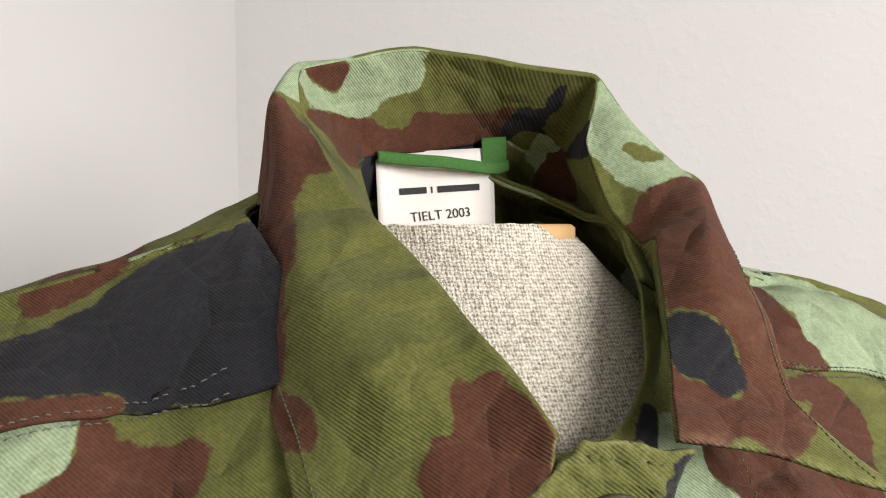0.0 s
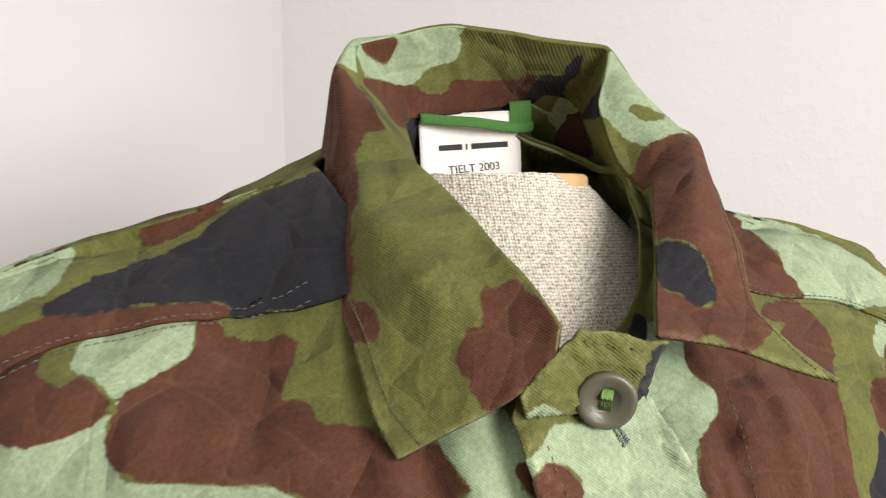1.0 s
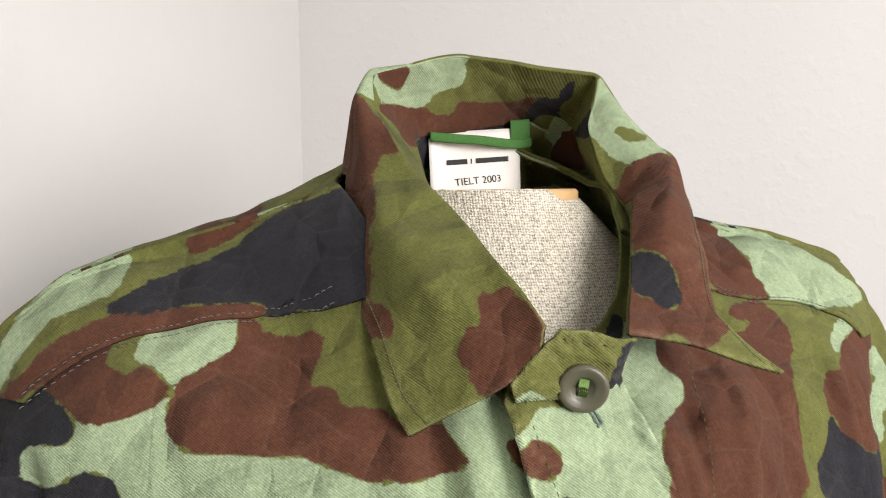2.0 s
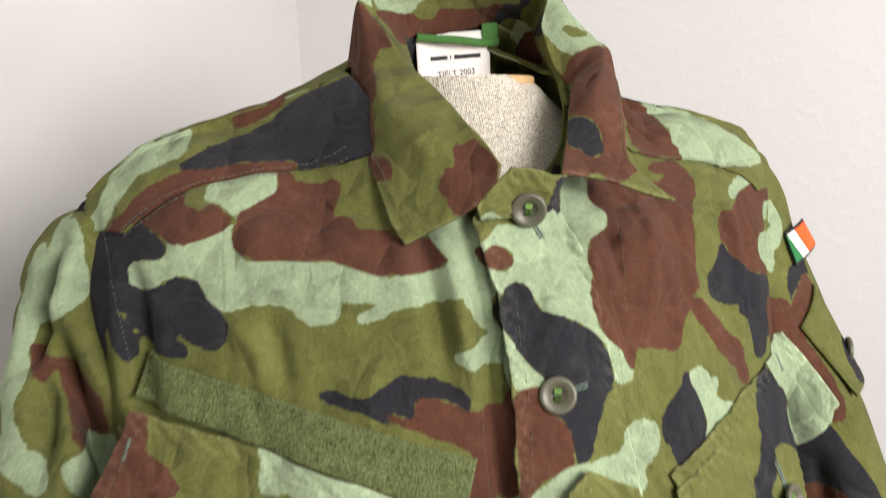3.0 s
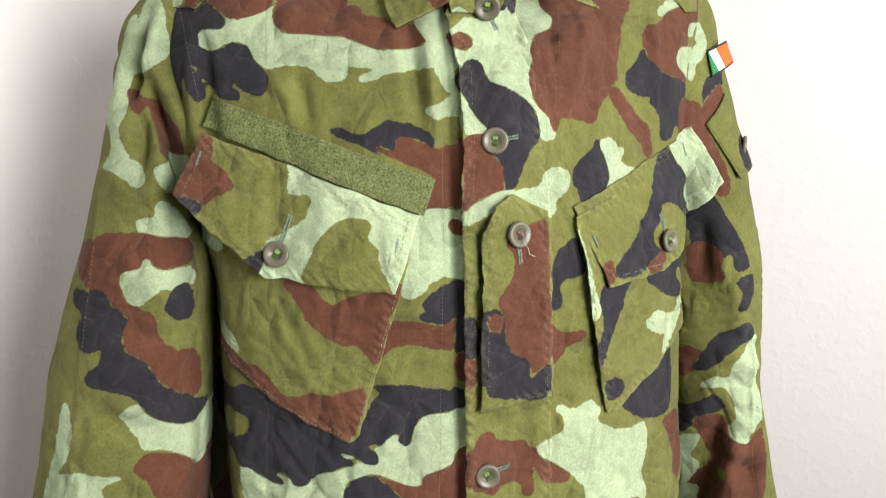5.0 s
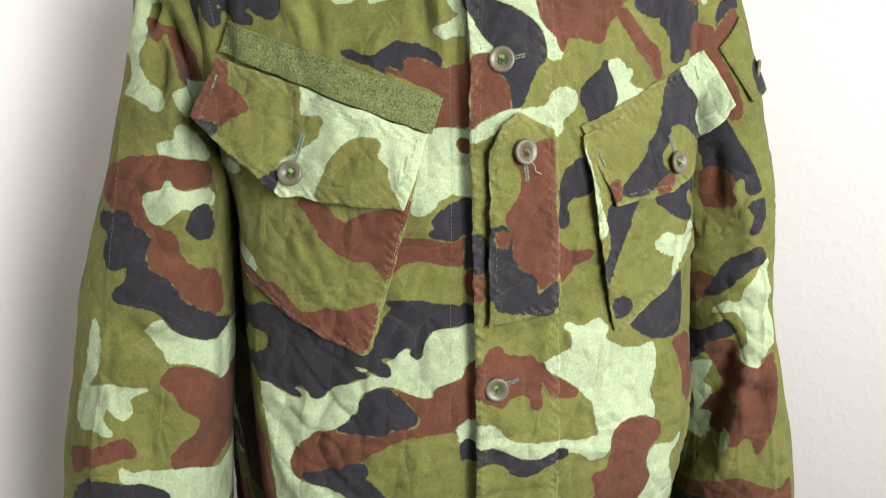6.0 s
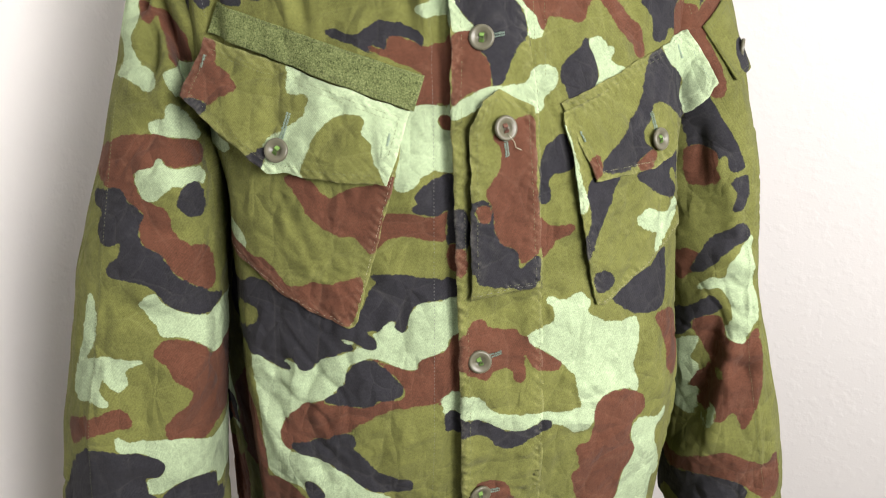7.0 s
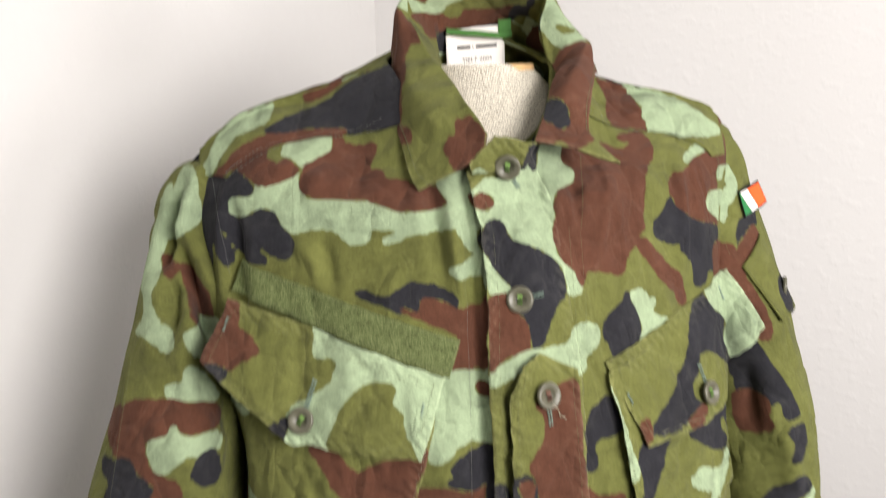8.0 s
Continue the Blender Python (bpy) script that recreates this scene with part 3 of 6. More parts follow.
dye("band", "mint", -0.047, 1.584, -0.033, 1.590, 0.002, 1.599, 0.003, 1.594, 0.004, 1.588, 0.001, 1.585, -0.007, 1.582, -0.014, 1.579, -0.016, 1.575, -0.024, 1.572, -0.032, 1.571, -0.043, 1.571, -0.046, 1.575)
dye("band", "brown", -0.044, 1.586, -0.031, 1.590, -0.031, 1.586, -0.033, 1.582, -0.037, 1.583)
dye("band", "brown", -0.047, 1.567, -0.032, 1.570, -0.024, 1.569, -0.015, 1.570, -0.012, 1.568, 0.000, 1.566, 0.005, 1.570, 0.008, 1.574, 0.020, 1.574, 0.036, 1.575, 0.052, 1.575, 0.054, 1.561, 0.037, 1.559, 0.015, 1.557, 0.000, 1.555, -0.029, 1.550, -0.037, 1.560)
dye("band", "black", 0.052, 1.575, 0.060, 1.576, 0.065, 1.577, 0.063, 1.583, 0.064, 1.571, 0.074, 1.557, 0.063, 1.555, 0.054, 1.561)
dye("yoke", "mint", -0.226, 1.469, -0.208, 1.489, -0.174, 1.500, -0.173, 1.489, -0.179, 1.485, -0.201, 1.479, -0.212, 1.472, -0.233, 1.451, -0.243, 1.447)
dye("yoke", "black", -0.042, 1.530, -0.089, 1.518, -0.109, 1.508, -0.125, 1.496, -0.140, 1.490, -0.157, 1.485, -0.171, 1.480, -0.176, 1.474, -0.160, 1.472, -0.130, 1.474, -0.108, 1.474, -0.096, 1.476, -0.085, 1.477, -0.060, 1.474)
dye("yoke", "brown", -0.227, 1.449, -0.200, 1.465, -0.176, 1.474, -0.160, 1.473, -0.141, 1.475, -0.121, 1.475, -0.112, 1.474, -0.136, 1.468, -0.181, 1.463, -0.210, 1.455)
dye("yoke", "brown", -0.140, 1.505, -0.129, 1.511, -0.133, 1.502, -0.141, 1.498)
dye("yoke", "brown", -0.125, 1.508, -0.108, 1.519, -0.114, 1.511, -0.130, 1.502)
dye("yoke", "brown", 0.122, 1.515, 0.152, 1.502, 0.155, 1.489, 0.151, 1.480, 0.157, 1.473, 0.153, 1.468, 0.117, 1.474, 0.124, 1.494)
dye("yoke", "mint", 0.152, 1.502, 0.185, 1.493, 0.202, 1.485, 0.217, 1.474, 0.229, 1.461, 0.190, 1.461, 0.154, 1.465, 0.155, 1.475, 0.152, 1.476, 0.156, 1.486, 0.153, 1.489)
dye("yoke", "mint", 0.144, 1.509, 0.155, 1.505, 0.154, 1.500, 0.145, 1.504)
dye("sleeve_left", "mint", -0.245, 1.446, -0.238, 1.443, -0.235, 1.427, -0.234, 1.406, -0.243, 1.399, -0.251, 1.395, -0.261, 1.388, -0.262, 1.397, -0.259, 1.412, -0.254, 1.428)
dye("sleeve_left", "mint", -0.262, 1.428, -0.259, 1.420, -0.267, 1.382, -0.271, 1.361, -0.277, 1.346, -0.269, 1.328, -0.263, 1.324, -0.256, 1.316, -0.263, 1.311, -0.271, 1.316, -0.279, 1.319, -0.292, 1.322, -0.297, 1.334, -0.288, 1.351, -0.281, 1.374)
dye("sleeve_left", "brown", -0.267, 1.374, -0.261, 1.372, -0.251, 1.369, -0.240, 1.360, -0.231, 1.351, -0.229, 1.332, -0.228, 1.320, -0.232, 1.319, -0.240, 1.335, -0.246, 1.353, -0.251, 1.367, -0.260, 1.361, -0.265, 1.366)
dye("sleeve_left", "olive", -0.291, 1.346, -0.285, 1.343, -0.285, 1.331, -0.290, 1.323, -0.296, 1.326)
dye("sleeve_left", "mint", -0.245, 1.324, -0.234, 1.325, -0.223, 1.324, -0.224, 1.308, -0.236, 1.306, -0.242, 1.314)
dye("sleeve_left", "mint", -0.262, 1.285, -0.250, 1.288, -0.247, 1.294, -0.243, 1.299, -0.229, 1.283, -0.226, 1.272, -0.238, 1.271, -0.255, 1.276, -0.260, 1.278)
dye("sleeve_left", "brown", -0.307, 1.261, -0.285, 1.274, -0.264, 1.276, -0.249, 1.273, -0.227, 1.266, -0.227, 1.251, -0.239, 1.251, -0.257, 1.258, -0.263, 1.255, -0.273, 1.252, -0.277, 1.243, -0.270, 1.229, -0.256, 1.217, -0.254, 1.198, -0.244, 1.187, -0.229, 1.175, -0.228, 1.142, -0.239, 1.146, -0.256, 1.168, -0.264, 1.183, -0.276, 1.197, -0.284, 1.205, -0.281, 1.219, -0.290, 1.230, -0.302, 1.239, -0.314, 1.244)
dye("sleeve_left", "mint", -0.275, 1.249, -0.261, 1.253, -0.257, 1.258, -0.250, 1.250, -0.228, 1.247, -0.227, 1.234, -0.245, 1.241, -0.252, 1.238, -0.264, 1.230, -0.272, 1.234)
dye("sleeve_left", "black", -0.237, 1.236, -0.228, 1.233, -0.229, 1.209, -0.241, 1.215, -0.243, 1.226)
dye("sleeve_left", "black", -0.313, 1.229, -0.294, 1.235, -0.286, 1.227, -0.275, 1.217, -0.280, 1.208, -0.277, 1.193, -0.264, 1.183, -0.256, 1.166, -0.241, 1.147, -0.225, 1.127, -0.234, 1.119, -0.248, 1.129, -0.262, 1.143, -0.272, 1.160, -0.286, 1.166, -0.306, 1.169, -0.305, 1.176, -0.295, 1.184, -0.294, 1.197, -0.308, 1.193, -0.313, 1.203, -0.307, 1.217, -0.316, 1.221)
dye("sleeve_left", "mint", -0.283, 1.144, -0.272, 1.152, -0.266, 1.140, -0.250, 1.127, -0.233, 1.116, -0.227, 1.119, -0.212, 1.117, -0.211, 1.102, -0.221, 1.075, -0.231, 1.072, -0.238, 1.088, -0.239, 1.098, -0.256, 1.112, -0.268, 1.115, -0.272, 1.123, -0.280, 1.135)
dye("sleeve_left", "brown", -0.277, 1.098, -0.269, 1.108, -0.254, 1.104, -0.240, 1.091, -0.233, 1.078, -0.213, 1.077, -0.216, 1.027, -0.222, 1.019, -0.240, 1.011, -0.250, 1.005, -0.267, 1.016, -0.276, 1.030, -0.267, 1.042, -0.250, 1.054, -0.251, 1.067, -0.263, 1.077, -0.267, 1.087)
dye("sleeve_left", "mint", -0.343, 1.089, -0.320, 1.100, -0.289, 1.094, -0.304, 1.091, -0.304, 1.078, -0.311, 1.075, -0.320, 1.087, -0.326, 1.077, -0.321, 1.064, -0.332, 1.067, -0.352, 1.062, -0.337, 1.110, -0.328, 1.147, -0.324, 1.132, -0.328, 1.113)
dye("sleeve_left", "brown", -0.358, 1.036, -0.317, 1.056, -0.305, 1.041, -0.318, 1.040, -0.341, 1.036, -0.360, 1.018)
dye("sleeve_left", "mint", -0.317, 1.030, -0.307, 1.022, -0.284, 1.020, -0.267, 1.016, -0.250, 1.002, -0.240, 0.996, -0.221, 1.006, -0.217, 0.995, -0.228, 0.980, -0.229, 0.950, -0.245, 0.945, -0.250, 0.962, -0.261, 0.967, -0.272, 0.973, -0.282, 0.967, -0.302, 0.975, -0.298, 0.987, -0.283, 0.990, -0.286, 1.003, -0.303, 1.016, -0.314, 1.017)
dye("sleeve_left", "black", -0.360, 0.999, -0.342, 1.019, -0.321, 1.016, -0.299, 1.009, -0.284, 0.999, -0.288, 0.989, -0.300, 0.988, -0.301, 0.971, -0.300, 0.962, -0.377, 0.944, -0.369, 0.977)
dye("sleeve_left", "black", -0.277, 0.968, -0.263, 0.969, -0.248, 0.959, -0.248, 0.943, -0.244, 0.930, -0.250, 0.919, -0.287, 0.957)
dye("sleeve_right", "mint", 0.233, 1.426, 0.240, 1.428, 0.244, 1.420, 0.247, 1.411, 0.243, 1.401, 0.235, 1.394, 0.230, 1.382, 0.225, 1.384, 0.220, 1.394, 0.220, 1.401, 0.225, 1.407, 0.234, 1.407, 0.239, 1.413, 0.230, 1.420)
dye("sleeve_right", "brown", 0.216, 1.359, 0.226, 1.361, 0.235, 1.355, 0.231, 1.331, 0.225, 1.336, 0.214, 1.330, 0.214, 1.344)
dye("sleeve_right", "black", 0.243, 1.377, 0.258, 1.386, 0.265, 1.392, 0.261, 1.373, 0.242, 1.361, 0.235, 1.350)
dye("sleeve_right", "brown", 0.236, 1.357, 0.257, 1.374, 0.260, 1.364, 0.238, 1.338, 0.234, 1.343)
dye("sleeve_right", "brown", 0.226, 1.327, 0.238, 1.331, 0.249, 1.300, 0.246, 1.286, 0.235, 1.291)
dye("sleeve_right", "black", 0.225, 1.293, 0.244, 1.265, 0.257, 1.241, 0.263, 1.224, 0.251, 1.223, 0.247, 1.237, 0.237, 1.230, 0.227, 1.231, 0.222, 1.246, 0.218, 1.262)
dye("sleeve_right", "brown", 0.222, 1.233, 0.237, 1.236, 0.238, 1.219, 0.240, 1.211, 0.226, 1.203, 0.222, 1.215)
dye("sleeve_right", "black", 0.252, 1.211, 0.267, 1.214, 0.268, 1.192, 0.253, 1.187, 0.256, 1.202)
dye("sleeve_right", "brown", 0.220, 1.132, 0.229, 1.136, 0.238, 1.128, 0.230, 1.121, 0.223, 1.105)
dye("sleeve_right", "black", 0.237, 1.147, 0.248, 1.161, 0.262, 1.171, 0.275, 1.157, 0.253, 1.146, 0.239, 1.125, 0.230, 1.118)
dye("sleeve_right", "mint", 0.269, 1.145, 0.278, 1.154, 0.279, 1.130, 0.288, 1.080, 0.278, 1.056, 0.278, 1.045, 0.264, 1.048, 0.261, 1.049, 0.267, 1.077, 0.259, 1.099, 0.248, 1.105, 0.237, 1.100, 0.243, 1.112, 0.256, 1.115, 0.257, 1.131)
dye("sleeve_right", "black", 0.226, 1.060, 0.237, 1.080, 0.247, 1.091, 0.256, 1.078, 0.244, 1.064, 0.230, 1.034)
dye("sleeve_right", "brown", 0.239, 1.056, 0.257, 1.067, 0.261, 1.049, 0.264, 1.048, 0.278, 1.045, 0.285, 1.057, 0.290, 1.057, 0.299, 0.997, 0.289, 0.959, 0.285, 0.952, 0.274, 0.972, 0.257, 0.959, 0.251, 0.985, 0.261, 1.016)
dye("sleeve_right", "mint", 0.231, 1.016, 0.245, 1.038, 0.243, 1.011, 0.251, 1.000, 0.246, 0.971, 0.255, 0.972, 0.252, 0.945, 0.246, 0.940, 0.242, 0.955)
dye("sleeve_right", "brown", 0.243, 0.879, 0.257, 0.906, 0.273, 0.917, 0.317, 0.901, 0.331, 0.909, 0.339, 0.866, 0.323, 0.861, 0.288, 0.884, 0.261, 0.879, 0.246, 0.856)
dye("sleeve_right", "black", 0.247, 0.863, 0.261, 0.879, 0.288, 0.880, 0.295, 0.864, 0.251, 0.825)


def smooth_loop(p, steps=5):
    """Closed Catmull-Rom curve through the points p."""
    a, b, c, d = np.roll(p, 1, 0), p, np.roll(p, -1, 0), np.roll(p, -2, 0)
    out = []
    for k in range(steps):
        t = k / steps
        out.append(0.5 * (2 * b + (c - a) * t + (2 * a - 5 * b + 4 * c - d) * t * t + (3 * b - a - 3 * c + d) * t ** 3))
    return np.stack(out, 1).reshape(-1, 2)


def loop_distance(q, loop):
    """Signed distance of the points q to a closed loop, negative inside."""
    best, inside = np.full(len(q), 1e9), np.zeros(len(q), bool)
    for a, b in zip(loop, np.roll(loop, -1, 0)):
        ab = b - a
        f = np.clip(((q - a) @ ab) / max(ab @ ab, 1e-12), 0, 1)
        best = np.minimum(best, ((q - a - f[:, None] * ab) ** 2).sum(1))
        if a[1] != b[1]:
            inside ^= ((a[1] > q[:, 1]) != (b[1] > q[:, 1])) & (q[:, 0] < a[0] + (q[:, 1] - a[1]) / (b[1] - a[1]) * ab[0])
    d = np.sqrt(best)
    return np.where(inside, -d, d)


def dye_mesh(me, panel, wild=None, rub=None):
    """Writes each dye's distance to the mesh; wild: 0..1 a vertex, where the free print takes over."""
    co = np.empty(len(me.vertices) * 3)
    me.vertices.foreach_get("co", co)
    co = co.reshape(-1, 3)
    q = co[:, [0, 2]]
    field = {c: np.full(len(q), 0.03) for c in ("mint", "brown", "black")}
    for colour, pts in [m for p in panel.split() for m in MOTIFS.get(p, [])]:
        loop = smooth_loop(pts)
        near = ((q > loop.min(0) - 0.012) & (q < loop.max(0) + 0.012)).all(1)
        if near.any():
            d = loop_distance(q[near], loop) - 0.0019
            if colour in field:
                field[colour][near] = np.minimum(field[colour][near], d)
            for other in field:
                if other != colour:
                    field[other][near] = np.maximum(field[other][near], -d)
    if wild is not None and (wild > 0).any():
        at = np.flatnonzero(wild > 0)
        for k, (colour, level) in enumerate((("mint", 0.10), ("brown", 0.06), ("black", 0.12))):
            for i in at:
                x, y, z = co[i]
                n = noise.noise(Vector((x * 9 + 7 * k, y * 9 + 3 * k, z * 15 + 11 * k))) + 0.35 * noise.noise(Vector((x * 30, y * 30 + k, z * 40)))
                field[colour][i] += wild[i] * ((level - n) * 0.05 - field[colour][i])
    if rub is not None:
        me.attributes.new("rub", "FLOAT", "POINT").data.foreach_set("value", np.asarray(rub, np.float32))
    for colour, values in field.items():
        me.attributes.new(colour, "FLOAT", "POINT").data.foreach_set("value", values.astype(np.float32))


# ---- building helpers ----
def mesh_of(name, verts, faces, material, smooth=True):
    me = bpy.data.meshes.new(name)
    me.from_pydata([tuple(v) for v in verts], [], faces)
    me.materials.append(material)
    if smooth:
        me.polygons.foreach_set("use_smooth", [True] * len(me.polygons))
    me.update()
    return me


def part(name, source, material, parent, label=""):
    """Links a bmesh or a mesh as one object under a thing or a part."""
    if isinstance(source, bmesh.types.BMesh):
        me = bpy.data.meshes.new(name)
        source.to_mesh(me)
        source.free()
        me.materials.append(material)
    else:
        me = source
    ob = new(name, me)
    if parent:
        ob.parent = parent
        ob.matrix_parent_inverse = parent.matrix_world.inverted()
    return tagged(ob, label=label)


def thicken(ob, metres, offset=-1.0):
    mod = ob.modifiers.new("thickness", "SOLIDIFY")
    mod.thickness, mod.offset = metres, offset
    return ob


def grid_faces(rows, cols, closed=False):
    n = cols if closed else cols - 1
    return [(r * cols + c, r * cols + (c + 1) % cols, (r + 1) * cols + (c + 1) % cols, (r + 1) * cols + c) for r in range(rows - 1) for c in range(n)]


def spline(keys, t, slack=1.0):
    """Catmull-Rom through rows of (parameter, values...), at the parameters t."""
    k = np.array(keys, float)
    x, y = k[:, 0], k[:, 1:]
    slope = slack * np.gradient(y, x, axis=0)
    i = np.clip(np.searchsorted(x, t) - 1, 0, len(x) - 2)
    h = (x[i + 1] - x[i])[:, None]
    u = ((t - x[i]) / h[:, 0])[:, None]
    return ((2 * u ** 3 - 3 * u ** 2 + 1) * y[i] + (u ** 3 - 2 * u ** 2 + u) * h * slope[i] + (-2 * u ** 3 + 3 * u ** 2) * y[i + 1] + (u ** 3 - u ** 2) * h * slope[i + 1])


def box(bm, lo, hi):
    lo, hi = Vector(lo), Vector(hi)
    m = Matrix.Translation((lo + hi) / 2) @ Matrix.Diagonal((*(hi - lo), 1))
    bmesh.ops.create_cube(bm, size=1, matrix=m)


# folds of the cloth: (x, z) start, (x, z) end, half width, height in metres
FOLDS = collections.defaultdict(list)


def fold(panel, x0, z0, x1, z1, width, height):
    FOLDS[panel].append((x0, z0, x1, z1, width, height * (1.5 if panel.startswith("sleeve") else 1.0)))


fold("sleeve_left", -0.249, 1.436, -0.271, 1.370, 0.008, -0.017)
fold("sleeve_left", -0.242, 1.434, -0.258, 1.387, 0.011, 0.009)
fold("sleeve_left", -0.251, 1.386, -0.226, 1.318, 0.006, -0.017)
fold("sleeve_left", -0.245, 1.394, -0.226, 1.345, 0.008, 0.006)
fold("sleeve_left", -0.259, 1.366, -0.257, 1.320, 0.008, -0.010)
fold("sleeve_left", -0.292, 1.301, -0.312, 1.179, 0.0022, 0.0016)
fold("sleeve_left", -0.312, 1.179, -0.350, 0.950, 0.0022, 0.0016)
fold("sleeve_right", 0.272, 1.160, 0.281, 1.058, 0.0022, 0.0016)
fold("sleeve_right", 0.281, 1.058, 0.317, 0.874, 0.0022, 0.0016)
fold("sleeve_left", -0.243, 1.340, -0.254, 1.290, 0.010, 0.006)
fold("sleeve_left", -0.228, 1.351, -0.219, 1.292, 0.008, -0.007)
fold("sleeve_left", -0.270, 1.245, -0.226, 1.227, 0.012, 0.005)
fold("sleeve_left", -0.285, 1.215, -0.235, 1.195, 0.009, -0.004)
fold("sleeve_left", -0.313, 1.153, -0.258, 1.124, 0.010, -0.005)
fold("sleeve_left", -0.312, 1.100, -0.336, 1.017, 0.009, 0.005)
fold("sleeve_left", -0.285, 1.110, -0.300, 1.000, 0.012, -0.004)
fold("sleeve_left", -0.249, 1.094, -0.269, 1.030, 0.012, 0.006)
fold("sleeve_left", -0.320, 0.990, -0.250, 0.950, 0.012, -0.005)
fold("sleeve_left", -0.345, 0.960, -0.290, 0.920, 0.010, 0.005)
fold("sleeve_right", 0.248, 1.090, 0.243, 0.913, 0.014, -0.013)
fold("sleeve_right", 0.262, 1.060, 0.258, 0.901, 0.012, 0.008)
fold("sleeve_right", 0.222, 1.266, 0.225, 1.197, 0.010, -0.008)
fold("sleeve_right", 0.250, 1.218, 0.260, 1.156, 0.010, 0.005)
fold("sleeve_right", 0.249, 1.029, 0.290, 1.015, 0.009, -0.005)
fold("sleeve_right", 0.285, 1.100, 0.300, 0.990, 0.006, 0.005)
fold("sleeve_right", 0.250, 1.140, 0.290, 1.120, 0.010, 0.004)
fold("flap_right", -0.157, 1.335, -0.163, 1.275, 0.0045, -0.0030)
fold("flap_right", -0.166, 1.335, -0.172, 1.285, 0.0050, 0.0016)
fold("flap_right", -0.087, 1.304, -0.085, 1.262, 0.0035, -0.0022)
fold("flap_right", -0.080, 1.300, -0.079, 1.262, 0.0035, 0.0014)
fold("flap_right", -0.191, 1.340, -0.186, 1.306, 0.0050, -0.0022)
fold("flap_right", -0.124, 1.320, -0.104, 1.300, 0.0050, -0.0016)
fold("flap_left", 0.174, 1.318, 0.124, 1.260, 0.0030, 0.0022)
fold("flap_left", 0.180, 1.312, 0.134, 1.258, 0.0030, -0.0018)
fold("flap_left", 0.092, 1.296, 0.118, 1.270, 0.0040, -0.0020)
fold("flap_left", 0.216, 1.332, 0.214, 1.292, 0.0035, 0.0016)
fold("flap_left", 0.205, 1.322, 0.172, 1.262, 0.0040, 0.0018)
fold("pocket_right", -0.162, 1.242, -0.140, 1.192, 0.0040, -0.0022)
fold("pocket_right", -0.186, 1.205, -0.109, 1.234, 0.0050, 0.0022)
fold("pocket_right", -0.130, 1.186, -0.089, 1.216, 0.0040, -0.0018)
fold("pocket_right", -0.150, 1.180, -0.118, 1.160, 0.0040, 0.0016)
fold("pocket_left", 0.120, 1.200, 0.165, 1.165, 0.0040, 0.0018)
fold("pocket_left", 0.130, 1.225, 0.150, 1.180, 0.0035, -0.0018)
fold("body", -0.028, 1.440, -0.029, 1.250, 0.004, -0.005)
fold("body", -0.029, 1.270, -0.030, 0.820, 0.004, -0.005)
fold("body", -0.136, 1.399, -0.131, 1.361, 0.006, -0.006)
fold("body", -0.146, 1.395, -0.142, 1.365, 0.008, 0.004)
fold("body", -0.041, 1.430, -0.037, 1.349, 0.006, 0.006)
fold("body", -0.052, 1.430, -0.050, 1.360, 0.006, -0.005)
fold("body", -0.063, 1.438, -0.062, 1.409, 0.007, 0.003)
fold("body", -0.156, 1.394, -0.138, 1.376, 0.005, 0.003)
fold("body", -0.205, 1.420, -0.203, 1.330, 0.006, -0.010)
fold("body", -0.212, 1.430, -0.213, 1.340, 0.005, 0.006)
fold("body", -0.103, 1.455, -0.106, 1.429, 0.006, -0.003)
fold("body", 0.037, 1.450, 0.030, 1.418, 0.005, -0.004)
fold("body", 0.050, 1.435, 0.038, 1.394, 0.006, 0.003)
fold("body", 0.066, 1.440, 0.061, 1.400, 0.005, -0.003)
fold("body", 0.094, 1.433, 0.075, 1.380, 0.006, 0.004)
fold("body", 0.105, 1.430, 0.108, 1.370, 0.008, -0.003)
fold("body", 0.168, 1.440, 0.160, 1.349, 0.005, 0.006)
fold("body", 0.180, 1.430, 0.176, 1.350, 0.005, -0.004)
fold("body", -0.193, 1.082, -0.150, 1.075, 0.006, 0.004)
fold("body", -0.136, 1.102, -0.157, 1.066, 0.005, -0.003)
fold("body", -0.074, 1.152, -0.089, 1.119, 0.005, 0.003)
fold("body", -0.061, 1.137, -0.081, 1.099, 0.005, -0.003)
fold("body", -0.120, 1.061, -0.142, 1.016, 0.006, 0.004)
fold("body", -0.160, 1.050, -0.120, 0.990, 0.006, -0.003)
fold("body", -0.195, 1.060, -0.170, 0.990, 0.007, 0.005)
fold("body", 0.058, 1.086, 0.085, 1.121, 0.005, 0.003)
fold("body", 0.107, 1.087, 0.140, 1.039, 0.006, -0.003)
fold("body", -0.095, 1.018, -0.046, 1.036, 0.005, 0.003)
fold("body", -0.058, 1.197, -0.030, 1.191, 0.004, 0.002)
fold("body", 0.159, 1.100, 0.179, 1.015, 0.008, 0.004)
fold("body", 0.020, 1.000, 0.060, 1.020, 0.006, 0.003)
fold("body", 0.080, 1.010, 0.060, 0.960, 0.006, -0.003)
fold("body", -0.135, 0.974, -0.159, 1.035, 0.006, -0.003)


